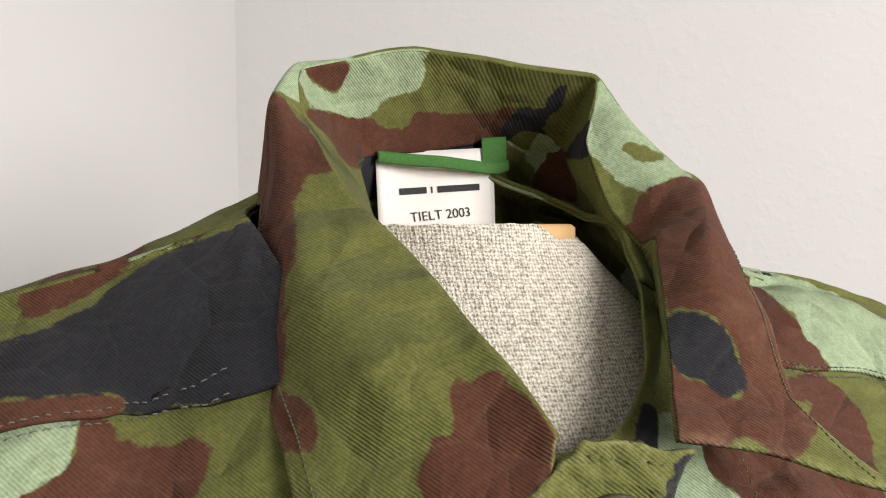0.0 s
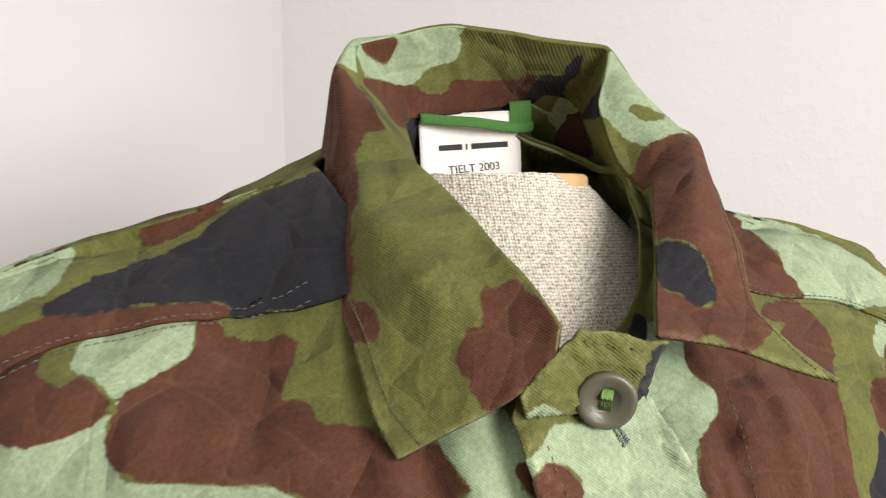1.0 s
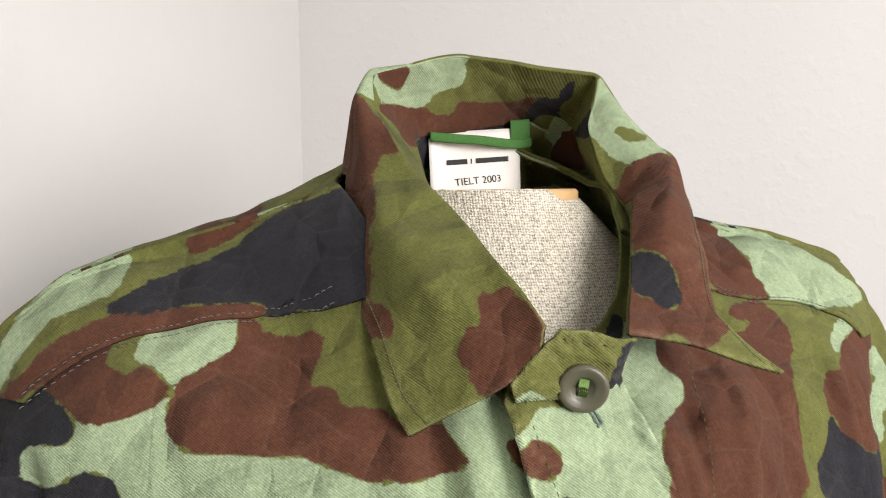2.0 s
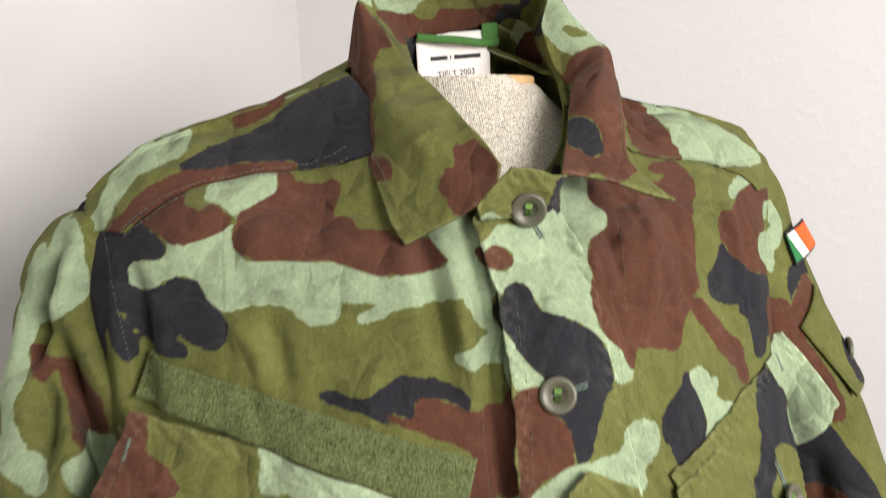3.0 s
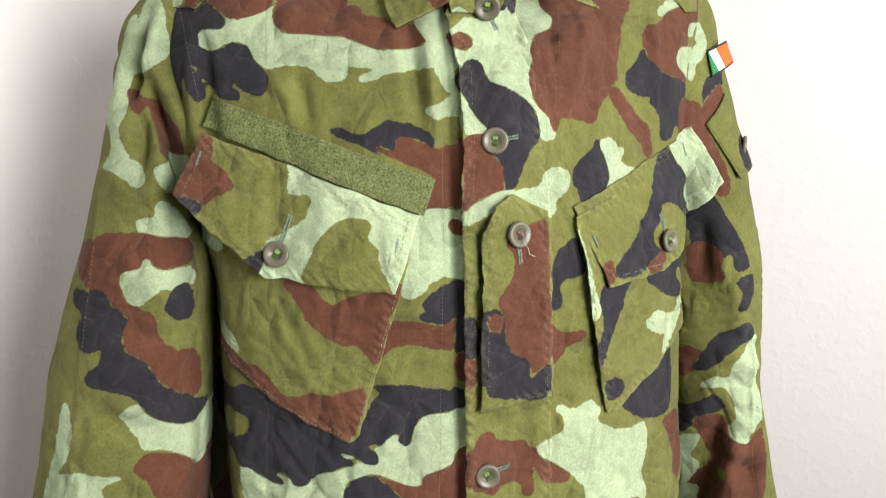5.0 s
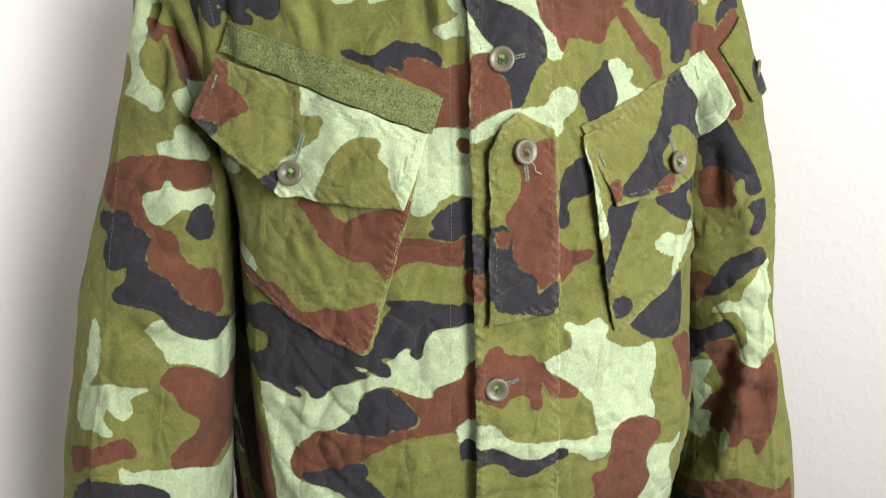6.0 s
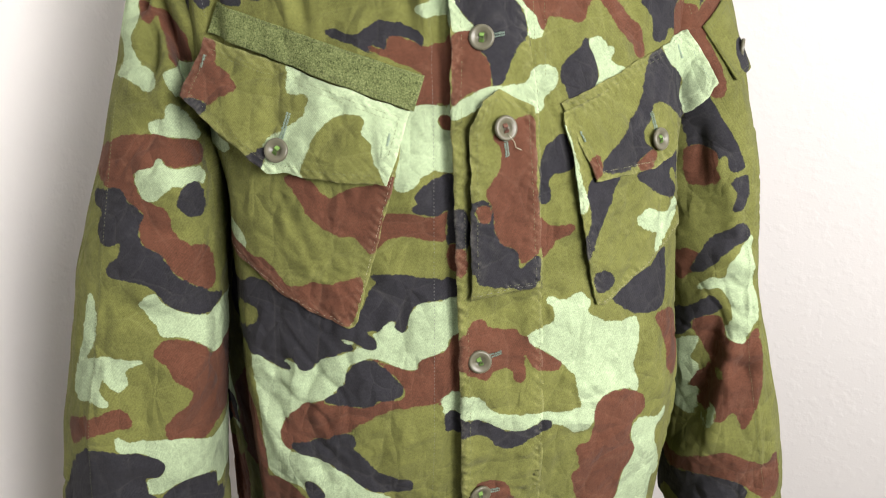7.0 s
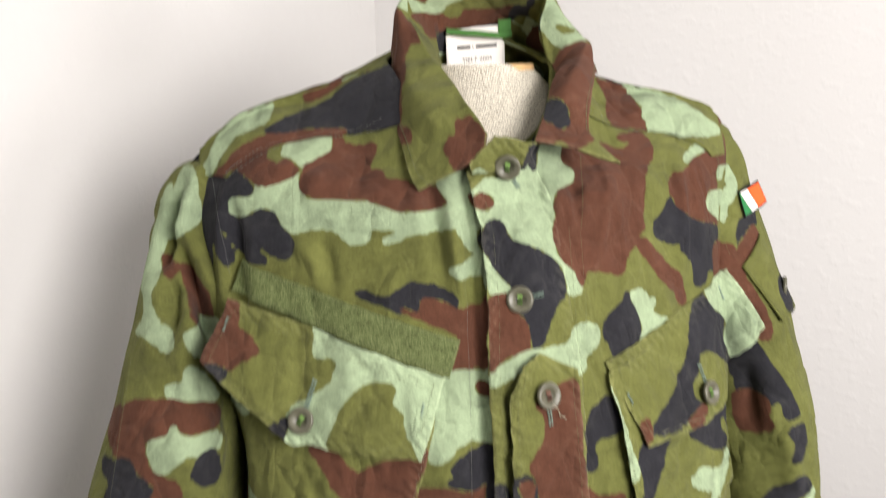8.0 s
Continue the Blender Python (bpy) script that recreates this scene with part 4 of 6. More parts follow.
def folded(co, normal, panel, amount, front):
    """Pushes points along their normals by the panel's folds and a low, uneven crumple."""
    out = np.zeros(len(co))
    for x0, z0, x1, z1, width, height in FOLDS[panel]:
        a, b = np.array((x0, z0)), np.array((x1, z1))
        q = co[:, [0, 2]] - a
        ab = b - a
        t = (q @ ab) / (ab @ ab)
        f = np.clip(t, 0, 1)
        d = np.sqrt(((q - f[:, None] * ab) ** 2).sum(1))
        fade = np.clip(1.15 - 0.9 * np.abs(2 * f - 1) ** 2, 0, 1)
        out += np.where(front, height * fade * np.exp(-(d / width) ** 2), 0)
    for i, (x, y, z) in enumerate(co):
        n = noise.noise(Vector((x * 17, y * 17, z * 7))) + 0.45 * noise.noise(Vector((x * 42 + z * 10, y * 42, z * 16 + 5)))
        low = min(1.0, max(0.0, (1.25 - z) / 0.1))
        r = noise.noise(Vector((x * 34 + z * (5 + 16 * low), y * 22, z * (8 + 12 * low) - x * 12 * low)))
        patch = max(0.0, 0.25 + 1.2 * noise.noise(Vector((x * 9 + 3, y * 9, z * 9))))
        out[i] += amount * (n - 0.9 * patch * max(0.0, 1 - abs(r) * 6))
    return co + normal * out[:, None]


def with_normals(verts, faces):
    me = bpy.data.meshes.new("shape")
    me.from_pydata([tuple(v) for v in verts], [], faces)
    n = np.empty(len(verts) * 3, np.float32)
    me.vertices.foreach_get("normal", n)
    bpy.data.meshes.remove(me)
    return n.reshape(-1, 3)


# ---- the room: a corner of white roughcast walls ----
CORNER = Vector((-0.004, 0.83, 0))
ALONG_LEFT, ALONG_RIGHT = Vector((-0.54, -0.842, 0)).normalized(), Vector((0.842, -0.54, 0)).normalized()
SIDE, HIGH, THICK = 5.0, 2.6, 0.12


def wall(name, start, along, inward, paint=None):
    bm = bmesh.new()
    a, b = start, start + along * SIDE
    rows = [[p + off + Vector((0, 0, z)) for p in (a, b)] for off in (Vector(), -inward * THICK) for z in (0, HIGH)]
    v = [bm.verts.new(p) for row in rows for p in row]
    for f in ((0, 1, 3, 2), (4, 6, 7, 5), (0, 2, 6, 4), (1, 5, 7, 3), (2, 3, 7, 6), (0, 4, 5, 1)):
        bm.faces.new([v[i] for i in f])
    bmesh.ops.recalc_face_normals(bm, faces=bm.faces[:])
    tagged(part(name, bm, paint or WALL, None), "unseen grey wall added to close the room and cut bounced light" if paint else "white unseen grey wall added to close the room and cut bounced light", "wall", kind="structure")


wall("wall_west", CORNER, ALONG_LEFT, ALONG_RIGHT)
wall("wall_north", CORNER, ALONG_RIGHT, ALONG_LEFT)
# two unseen walls, added to close the room, dark so little light bounces back
wall("unseen_wall_south", CORNER + ALONG_LEFT * SIDE, ALONG_RIGHT, -ALONG_LEFT, UNSEEN_WALL)
wall("unseen_wall_east", CORNER + ALONG_RIGHT * SIDE, ALONG_LEFT, -ALONG_RIGHT, UNSEEN_WALL)
for name, z0, z1, mat, words in (("floor", -0.1, 0.0, FLOOR, "plain grey floor of the room"), ("ceiling", HIGH, HIGH + 0.1, CEILING, "plain white painted ceiling of the room")):
    bm = bmesh.new()
    corners = [CORNER, CORNER + ALONG_LEFT * SIDE, CORNER + (ALONG_LEFT + ALONG_RIGHT) * SIDE, CORNER + ALONG_RIGHT * SIDE]
    low = [bm.verts.new(c + Vector((0, 0, z0))) for c in corners]
    top = [bm.verts.new(c + Vector((0, 0, z1))) for c in corners]
    bm.faces.new(low), bm.faces.new(top)
    for i in range(4):
        bm.faces.new((low[i], low[(i + 1) % 4], top[(i + 1) % 4], top[i]))
    bmesh.ops.recalc_face_normals(bm, faces=bm.faces[:])
    tagged(part(name, bm, mat, None), words, name, kind="structure")


# ---- dress form inside the jacket ----
def dress_form():
    rows = [  # height, centre x, centre y, half width, half depth
        (0.0, 0, 0.0, 0.16, 0.16), (0.025, 0, 0, 0.16, 0.16), (0.03, 0, 0, 0.02, 0.02), (0.66, 0, 0, 0.02, 0.02), (0.67, 0, 0, 0.14, 0.10), (0.78, 0, 0, 0.165, 0.125),
        (0.95, 0, 0, 0.14, 0.11), (1.15, 0, 0, 0.165, 0.13), (1.30, 0, 0.0, 0.175, 0.125), (1.40, 0.01, 0.01, 0.165, 0.105), (1.44, 0.014, 0.012, 0.125, 0.095),
        (1.465, 0.018, 0.014, 0.098, 0.082), (1.49, 0.018, 0.016, 0.076, 0.066), (1.508, 0.016, 0.017, 0.060, 0.057), (1.517, 0.014, 0.017, 0.0535, 0.053), (1.5215, 0.014, 0.017, 0.052, 0.0515), (1.5235, 0.014, 0.017, 0.0505, 0.050)]
    verts, turn = [], 72
    for z, cx, cy, a, b in rows:
        verts += [(cx + a * math.cos(k * math.tau / turn), cy + b * math.sin(k * math.tau / turn), z) for k in range(turn)]
    faces = grid_faces(len(rows), turn, True)
    # wooden cap board, seen as a thin rim above the frayed linen edge
    base = len(verts)
    for z, r in ((1.516, 0.96), (1.5235, 0.96), (1.525, 0.93), (1.525, 0.0)):
        verts += [(0.014 + 0.052 * r * math.cos(k * math.tau / turn), 0.017 + 0.0515 * r * math.sin(k * math.tau / turn), z) for k in range(turn)]
    cap = [tuple(base + i for i in f) for f in grid_faces(4, turn, True)]
    # the linen edge is uneven: it covers the board's rim but for one stretch
    for i in range(base - 2 * turn, base):
        x, y, z = verts[i]
        bare = min(1, max(0, (x - 0.030) / 0.008))
        verts[i] = (x, y, z + 0.0012 * noise.noise(Vector((x * 160, y * 160, 0))) + 0.0016 - 0.0055 * bare)
    me = mesh_of("dress_form", verts, faces + cap, LINEN)
    me.materials.append(WOOD)
    for p in me.polygons:
        if p.index >= len(faces) or p.center.z < 0.668:
            p.material_index = 1
    tagged(new("dress_form", me), "dress form covered in natural linen with a wooden neck cap", "mannequin")


dress_form()

# ---- the jacket ----
jacket = new("jacket")
jacket.location = (0, 0, 0.76)
bpy.context.view_layer.update()
tagged(jacket, "four-colour camouflage cotton field jacket buttoned on a dress form", "jacket")

# parameter, front height, side height, back height, half width, front depth, back depth, roundness, ridge
BODY = [
    (0.00, 1.462, 1.527, 1.557, 0.070, 0.098, 0.064, 2.00, 0.000),
    (0.12, 1.430, 1.505, 1.520, 0.142, 0.120, 0.088, 1.65, 0.022),
    (0.20, 1.403, 1.489, 1.468, 0.208, 0.137, 0.112, 1.65, 0.012),
    (0.26, 1.368, 1.468, 1.415, 0.243, 0.149, 0.124, 1.55, 0.006),
    (0.34, 1.315, 1.389, 1.340, 0.248, 0.167, 0.132, 1.60, 0.002),
    (0.42, 1.272, 1.302, 1.280, 0.238, 0.180, 0.136, 1.88, 0.000),
    (0.52, 1.200, 1.205, 1.205, 0.233, 0.191, 0.138, 2.20, 0.000),
    (0.66, 1.099, 1.099, 1.100, 0.234, 0.210, 0.140, 2.65, 0.000),
    (0.79, 1.000, 1.000, 1.000, 0.235, 0.221, 0.142, 3.00, 0.000),
    (0.90, 0.880, 0.880, 0.880, 0.238, 0.217, 0.144, 2.70, 0.000),
    (1.00, 0.770, 0.770, 0.770, 0.242, 0.212, 0.146, 2.60, 0.000)]


def shoulder_drop(x):
    """How far the shoulder ends hang below the yoke's line."""
    a, b = np.clip((-x - 0.150) / 0.07, 0, 1), np.clip((x - 0.170) / 0.05, 0, 1)
    c = np.clip((-x - 0.195) / 0.045, 0, 1)
    return 0.007 * a * a * (3 - 2 * a) + 0.015 * c * c * (3 - 2 * c) + 0.001 * b * b * (3 - 2 * b)


for _, outline in MOTIFS["yoke"]:
    outline[:, 1] -= shoulder_drop(outline[:, 0])


def body_points(rows=300, cols=460):
    p = spline(BODY, np.linspace(0, 1, rows))
    # denser towards the front
    u = np.linspace(0, 1, cols, endpoint=False)
    angle = -math.pi / 2 + math.tau * (u + 0.055 * np.sin(math.tau * u) * -1)
    c, s = np.cos(angle), np.sin(angle)
    zf, zs, zb, a, bf, bb, n, y0 = [p[:, i][:, None] for i in range(8)]
    e = 2 / n
    x = a * np.sign(c) * np.abs(c) ** e
    y = y0 + np.where(s < 0, bf + y0, bb - y0) * np.sign(s) * np.abs(s) ** e
    x = np.where(x < 0, x * (1 + 0.035 * np.clip((1.30 - zf) / 0.12, 0, 1)), x)
    lift = np.abs(x / a) ** 2.9
    z = np.where(s < 0, zf, zb) * (1 - lift) + zs * lift
    z = z - shoulder_drop(x) * np.clip((z - 1.39) / 0.06, 0, 1)
    # the sides turn in sharply below the armholes, leaving a deep gap beside each sleeve
    for gap in (np.clip((-x - 0.200) / 0.014, 0, 1) * np.clip((1.27 - z) / 0.06, 0, 1), np.clip((x - 0.208) / 0.014, 0, 1) * np.clip((1.20 - z) / 0.08, 0, 1)):
        y = np.where(s < 0, np.minimum(0.0, y + 0.075 * gap * gap * (3 - 2 * gap)), y)
    return np.stack([x, y, z], 2).reshape(-1, 3), grid_faces(rows, cols, True)


body_co, body_faces = body_points()
body_n = with_normals(body_co, body_faces)
if body_n[np.argmin(body_co[:, 1])][1] > 0:
    body_faces = [f[::-1] for f in body_faces]
    body_n = -body_n
body_co = folded(body_co, body_n, "body", 0.0040, body_co[:, 1] < 0.02)
body_me = mesh_of("body", body_co, body_faces, CAMO)
dye_mesh(body_me, "body body_right", np.clip((body_co[:, 1] + 0.045) / 0.02, 0, 1))
body = thicken(part("body", body_me, CAMO, jacket), 0.0012)
BODY_TREE = BVHTree.FromPolygons([tuple(v) for v in body_co], body_faces)


def sleeve(name, side, rows):
    """rows: height, centre x, centre y, half width, half depth; from the shoulder down."""
    keys = [(-z, side * cx, cy, a, b) for z, cx, cy, a, b in rows]
    zs = np.linspace(keys[0][0], keys[-1][0], 250)
    p = spline(keys, zs)
    turn = 190
    ang = np.linspace(0, math.tau, turn, endpoint=False)
    x = p[:, 0:1] + p[:, 2:3] * np.cos(ang)
    y = p[:, 1:2] + p[:, 3:4] * np.sin(ang)
    z = np.repeat(-zs[:, None], turn, 1)
    co = np.stack([x, y, z], 2).reshape(-1, 3)
    faces = grid_faces(len(zs), turn, True)
    n = with_normals(co, faces)
    if n[np.argmin(co[:, 1])][1] > 0:
        faces = [f[::-1] for f in faces]
        n = -n
    middle = np.repeat(p[:, 1], turn)
    co = folded(co, n, name, 0.0035, co[:, 1] < middle)
    me = mesh_of("sleeve", co, faces, CAMO)
    dye_mesh(me, name, np.clip((co[:, 1] - middle - 0.005) / 0.02, 0, 1))
    ob = thicken(part("sleeve", me, CAMO, jacket), 0.0012)
    return ob, BVHTree.FromPolygons([tuple(v) for v in co], faces)


sleeve_left, LEFT_TREE = sleeve("sleeve_left", -1, [
    (1.459, 0.208, 0.008, 0.0004, 0.001), (1.451, 0.214, 0.010, 0.023, 0.026), (1.432, 0.225, 0.010, 0.037, 0.036), (1.40, 0.234, 0.006, 0.044, 0.039), (1.35, 0.242, -0.008, 0.048, 0.052),
    (1.25, 0.262, -0.040, 0.055, 0.078), (1.12, 0.288, -0.070, 0.068, 0.084), (1.00, 0.307, -0.092, 0.076, 0.086), (0.88, 0.322, -0.108, 0.080, 0.084), (0.80, 0.330, -0.115, 0.080, 0.082)])
sleeve_right, RIGHT_TREE = sleeve("sleeve_right", 1, [
    (1.475, 0.212, 0.008, 0.0004, 0.001), (1.468, 0.219, 0.010, 0.020, 0.020), (1.450, 0.226, 0.010, 0.034, 0.028), (1.40, 0.232, 0.004, 0.046, 0.039), (1.35, 0.238, -0.010, 0.051, 0.053),
    (1.25, 0.252, -0.040, 0.050, 0.077), (1.12, 0.265, -0.058, 0.052, 0.083), (1.00, 0.285, -0.072, 0.058, 0.085), (0.88, 0.306, -0.086, 0.064, 0.084), (0.80, 0.315, -0.094, 0.065, 0.082)])


# ---- yoke over the shoulders ----
def yoke():
    bm = bmesh.new()
    bm.from_mesh(body_me)
    seam = Vector((0, -0.043, 1.45))
    bmesh.ops.bisect_plane(bm, geom=bm.verts[:] + bm.edges[:] + bm.faces[:], plane_co=seam, plane_no=(0, 1, 0.1))
    dip, bend = Vector((-0.112, -0.043, 1.45)), Vector((0.42, 1, 0.1))
    bmesh.ops.bisect_plane(bm, geom=bm.verts[:] + bm.edges[:] + bm.faces[:], plane_co=dip, plane_no=bend)
    bmesh.ops.bisect_plane(bm, geom=bm.verts[:] + bm.edges[:] + bm.faces[:], plane_co=(0, 0, 1.440), plane_no=(0, 0, 1))
    keep = Vector((0, 1, 0.1))

    def in_front(p):
        return (p - seam).dot(keep) < 0 and not (-0.112 < p.x < -0.03 and (p - dip).dot(bend) > 0)

    drop = [f for f in bm.faces if in_front(f.calc_center_median()) or f.calc_center_median().z < 1.440 or abs(f.calc_center_median().x) > 0.232]
    bmesh.ops.delete(bm, geom=drop, context="FACES")
    for v in bm.verts:
        v.co += v.normal * 0.0022
    me = bpy.data.meshes.new("yoke")
    bm.to_mesh(me)
    bm.free()
    for name in ("mint", "brown", "black"):
        me.attributes.remove(me.attributes[name])
    co = np.empty(len(me.vertices) * 3)
    me.vertices.foreach_get("co", co)
    co = co.reshape(-1, 3)
    me.materials.clear()
    me.materials.append(CAMO)
    dye_mesh(me, "yoke", np.clip((co[:, 1] - 0.03) / 0.02, 0, 1))
    return thicken(part("yoke", me, CAMO, jacket), 0.002)


yoke()

# ---- collar: neck seam, fold, middle of the leaf, outer edge, from one front end round the neck to the other ----
COLLAR = [
    ((-0.0103, -0.1120, 1.4694), (-0.0108, -0.1220, 1.4741), (-0.0171, -0.1210, 1.4573), (-0.0616, -0.1100, 1.4328)),
    ((-0.0153, -0.1000, 1.4842), (-0.0191, -0.1060, 1.4908), (-0.0340, -0.1090, 1.4653), (-0.0661, -0.0980, 1.4425)),
    ((-0.0201, -0.0750, 1.4985), (-0.0251, -0.0800, 1.5065), (-0.0486, -0.0960, 1.4881), (-0.0699, -0.0760, 1.4668)),
    ((-0.0246, -0.0450, 1.5112), (-0.0317, -0.0540, 1.5203), (-0.0580, -0.0700, 1.5030), (-0.0717, -0.0460, 1.4878)),
    ((-0.0242, 0.0050, 1.5284), (-0.0399, -0.0280, 1.5349), (-0.0591, -0.0320, 1.5254), (-0.0681, -0.0100, 1.5132)),
    ((-0.0221, 0.0300, 1.5479), (-0.0442, -0.0140, 1.5479), (-0.0597, -0.0120, 1.5490), (-0.0635, 0.0140, 1.5342)),
    ((-0.0200, 0.0420, 1.5539), (-0.0504, 0.0040, 1.5708), (-0.0604, 0.0010, 1.5714), (-0.0620, 0.0400, 1.5320)),
    ((-0.0104, 0.0500, 1.5569), (-0.0459, 0.0186, 1.5866), (-0.0471, 0.0260, 1.5862), (-0.0450, 0.0620, 1.5380)),
    ((0.0288, 0.0570, 1.5626), (0.0008, 0.0216, 1.5980), (0.0030, 0.0420, 1.5920), (0.0080, 0.0850, 1.5450)),
    ((0.0604, 0.0500, 1.5662), (0.0405, 0.0100, 1.5917), (0.0460, 0.0320, 1.5860), (0.0600, 0.0820, 1.5380)),
    ((0.0764, 0.0400, 1.5609), (0.0721, 0.0020, 1.5864), (0.0800, 0.0130, 1.5810), (0.1040, 0.0580, 1.5300)),
    ((0.0731, 0.0200, 1.5451), (0.0647, -0.0030, 1.5576), (0.0849, -0.0050, 1.5664), (0.1155, 0.0350, 1.5418)),
    ((0.0746, -0.0050, 1.5232), (0.0685, -0.0180, 1.5299), (0.0923, -0.0140, 1.5541), (0.1228, 0.0180, 1.5225)),
    ((0.0741, -0.0300, 1.5115), (0.0707, -0.0350, 1.5172), (0.0966, -0.0220, 1.5458), (0.1158, -0.0100, 1.5154)),
    ((0.0697, -0.0450, 1.5070), (0.0670, -0.0500, 1.5179), (0.0999, -0.0300, 1.5401), (0.1005, -0.0460, 1.5152)),
    ((0.0624, -0.0600, 1.4891), (0.0505, -0.0760, 1.4995), (0.0638, -0.0850, 1.5059), (0.0805, -0.0880, 1.4917)),
    ((0.0496, -0.0850, 1.4738), (0.0390, -0.0960, 1.4812), (0.0570, -0.0990, 1.4820), (0.0748, -0.1060, 1.4697)),
    ((0.0342, -0.1080, 1.4634), (0.0283, -0.1140, 1.4665), (0.0545, -0.1190, 1.4615), (0.0917, -0.1275, 1.4497))]


def collar_sheet(lines, across):
    """A sheet through some of the collar's lines."""
    n = len(COLLAR)
    u = np.linspace(0, n - 1, 320)
    curves = [spline([(i, *COLLAR[i][k]) for i in range(n)], u, 0.45) for k in lines]
    v = np.linspace(0, len(lines) - 1, across)
    verts = np.stack([spline([(i, *c[j]) for i, c in enumerate(curves)], v, 0.75) for j in range(len(u))])
    co = verts.reshape(-1, 3)
    for i, (x, y, z) in enumerate(co):
        co[i] += 0.0016 * np.array(noise.noise_vector(Vector((x * 34, y * 34, z * 34))))
    return co, grid_faces(len(u), across)


def collar():
    co, faces = collar_sheet((1, 2, 3), 46)
    me = mesh_of("collar", co, faces, CAMO)
    row = np.tile(np.linspace(0, 1, 46), 320)
    end = np.minimum(np.arange(320), 319 - np.arange(320)).repeat(46)
    along = np.arange(320).repeat(46)
    hem = np.exp(-((row - 0.90) / 0.05) ** 2) * np.clip(np.sin(along * 1.15 + 3 * np.sin(along * 0.21)), 0, 1)
    dye_mesh(me, "collar", rub=np.clip(np.maximum.reduce([(row - 0.955) / 0.045, 1 - end / 4, 0.55 * hem]), 0, 1))
    leaf = thicken(part("collar", me, CAMO, jacket, "folded camouflage collar with rubbed edges"), 0.0022, 0)
    co, faces = collar_sheet((0, 1), 24)
    me = mesh_of("collar_band", co, faces, CAMO)
    dye_mesh(me, "band")
    thicken(part("collar_band", me, CAMO, leaf), 0.0016, 0)
    return leaf


collar_leaf = collar()


def neck_lining():
    """The inside of the jacket's back below the collar seam, hanging clear of the dress form."""
    seam = spline([(i, *COLLAR[i][0]) for i in range(3, 15)], np.linspace(3, 14, 120), 0.45)
    rows = 18
    verts = []
    for j in range(rows):
        v = j / (rows - 1)
        for k, (x, y, z) in enumerate(seam):
            out = Vector((x - 0.016, y - 0.010, 0)).normalized()
            ripple = 0.0016 * noise.noise(Vector((k * 0.12, v * 2, 3)))
            p = Vector((x, y, z)) + out * (0.001 + 0.026 * v + ripple) - Vector((0, 0, 0.062 * v))
            verts.append(p)
    me = mesh_of("neck_lining", verts, grid_faces(rows, len(seam)), CAMO)
    dye_mesh(me, "lining", np.ones(len(verts)))
    thicken(part("neck_lining", me, CAMO, jacket, "inner side of the camouflage back panel"), 0.0012, 0)


neck_lining()


# ---- sheets sewn on the cloth ----
def cloth_y(x, z):
    """Depth of the jacket's front at (x, z): the nearest of body and sleeves."""
    best = None
    for tree in (BODY_TREE, LEFT_TREE, RIGHT_TREE):
        hit = tree.ray_cast(Vector((x, -1, z)), Vector((0, 1, 0)))
        if hit[0] and (best is None or hit[0].y < best):
            best = hit[0].y
    return best if best is not None else -0.05


def body_y(x, z):
    hit = BODY_TREE.ray_cast(Vector((x, -1, z)), Vector((0, 1, 0)))
    return hit[0].y if hit[0] else -0.05


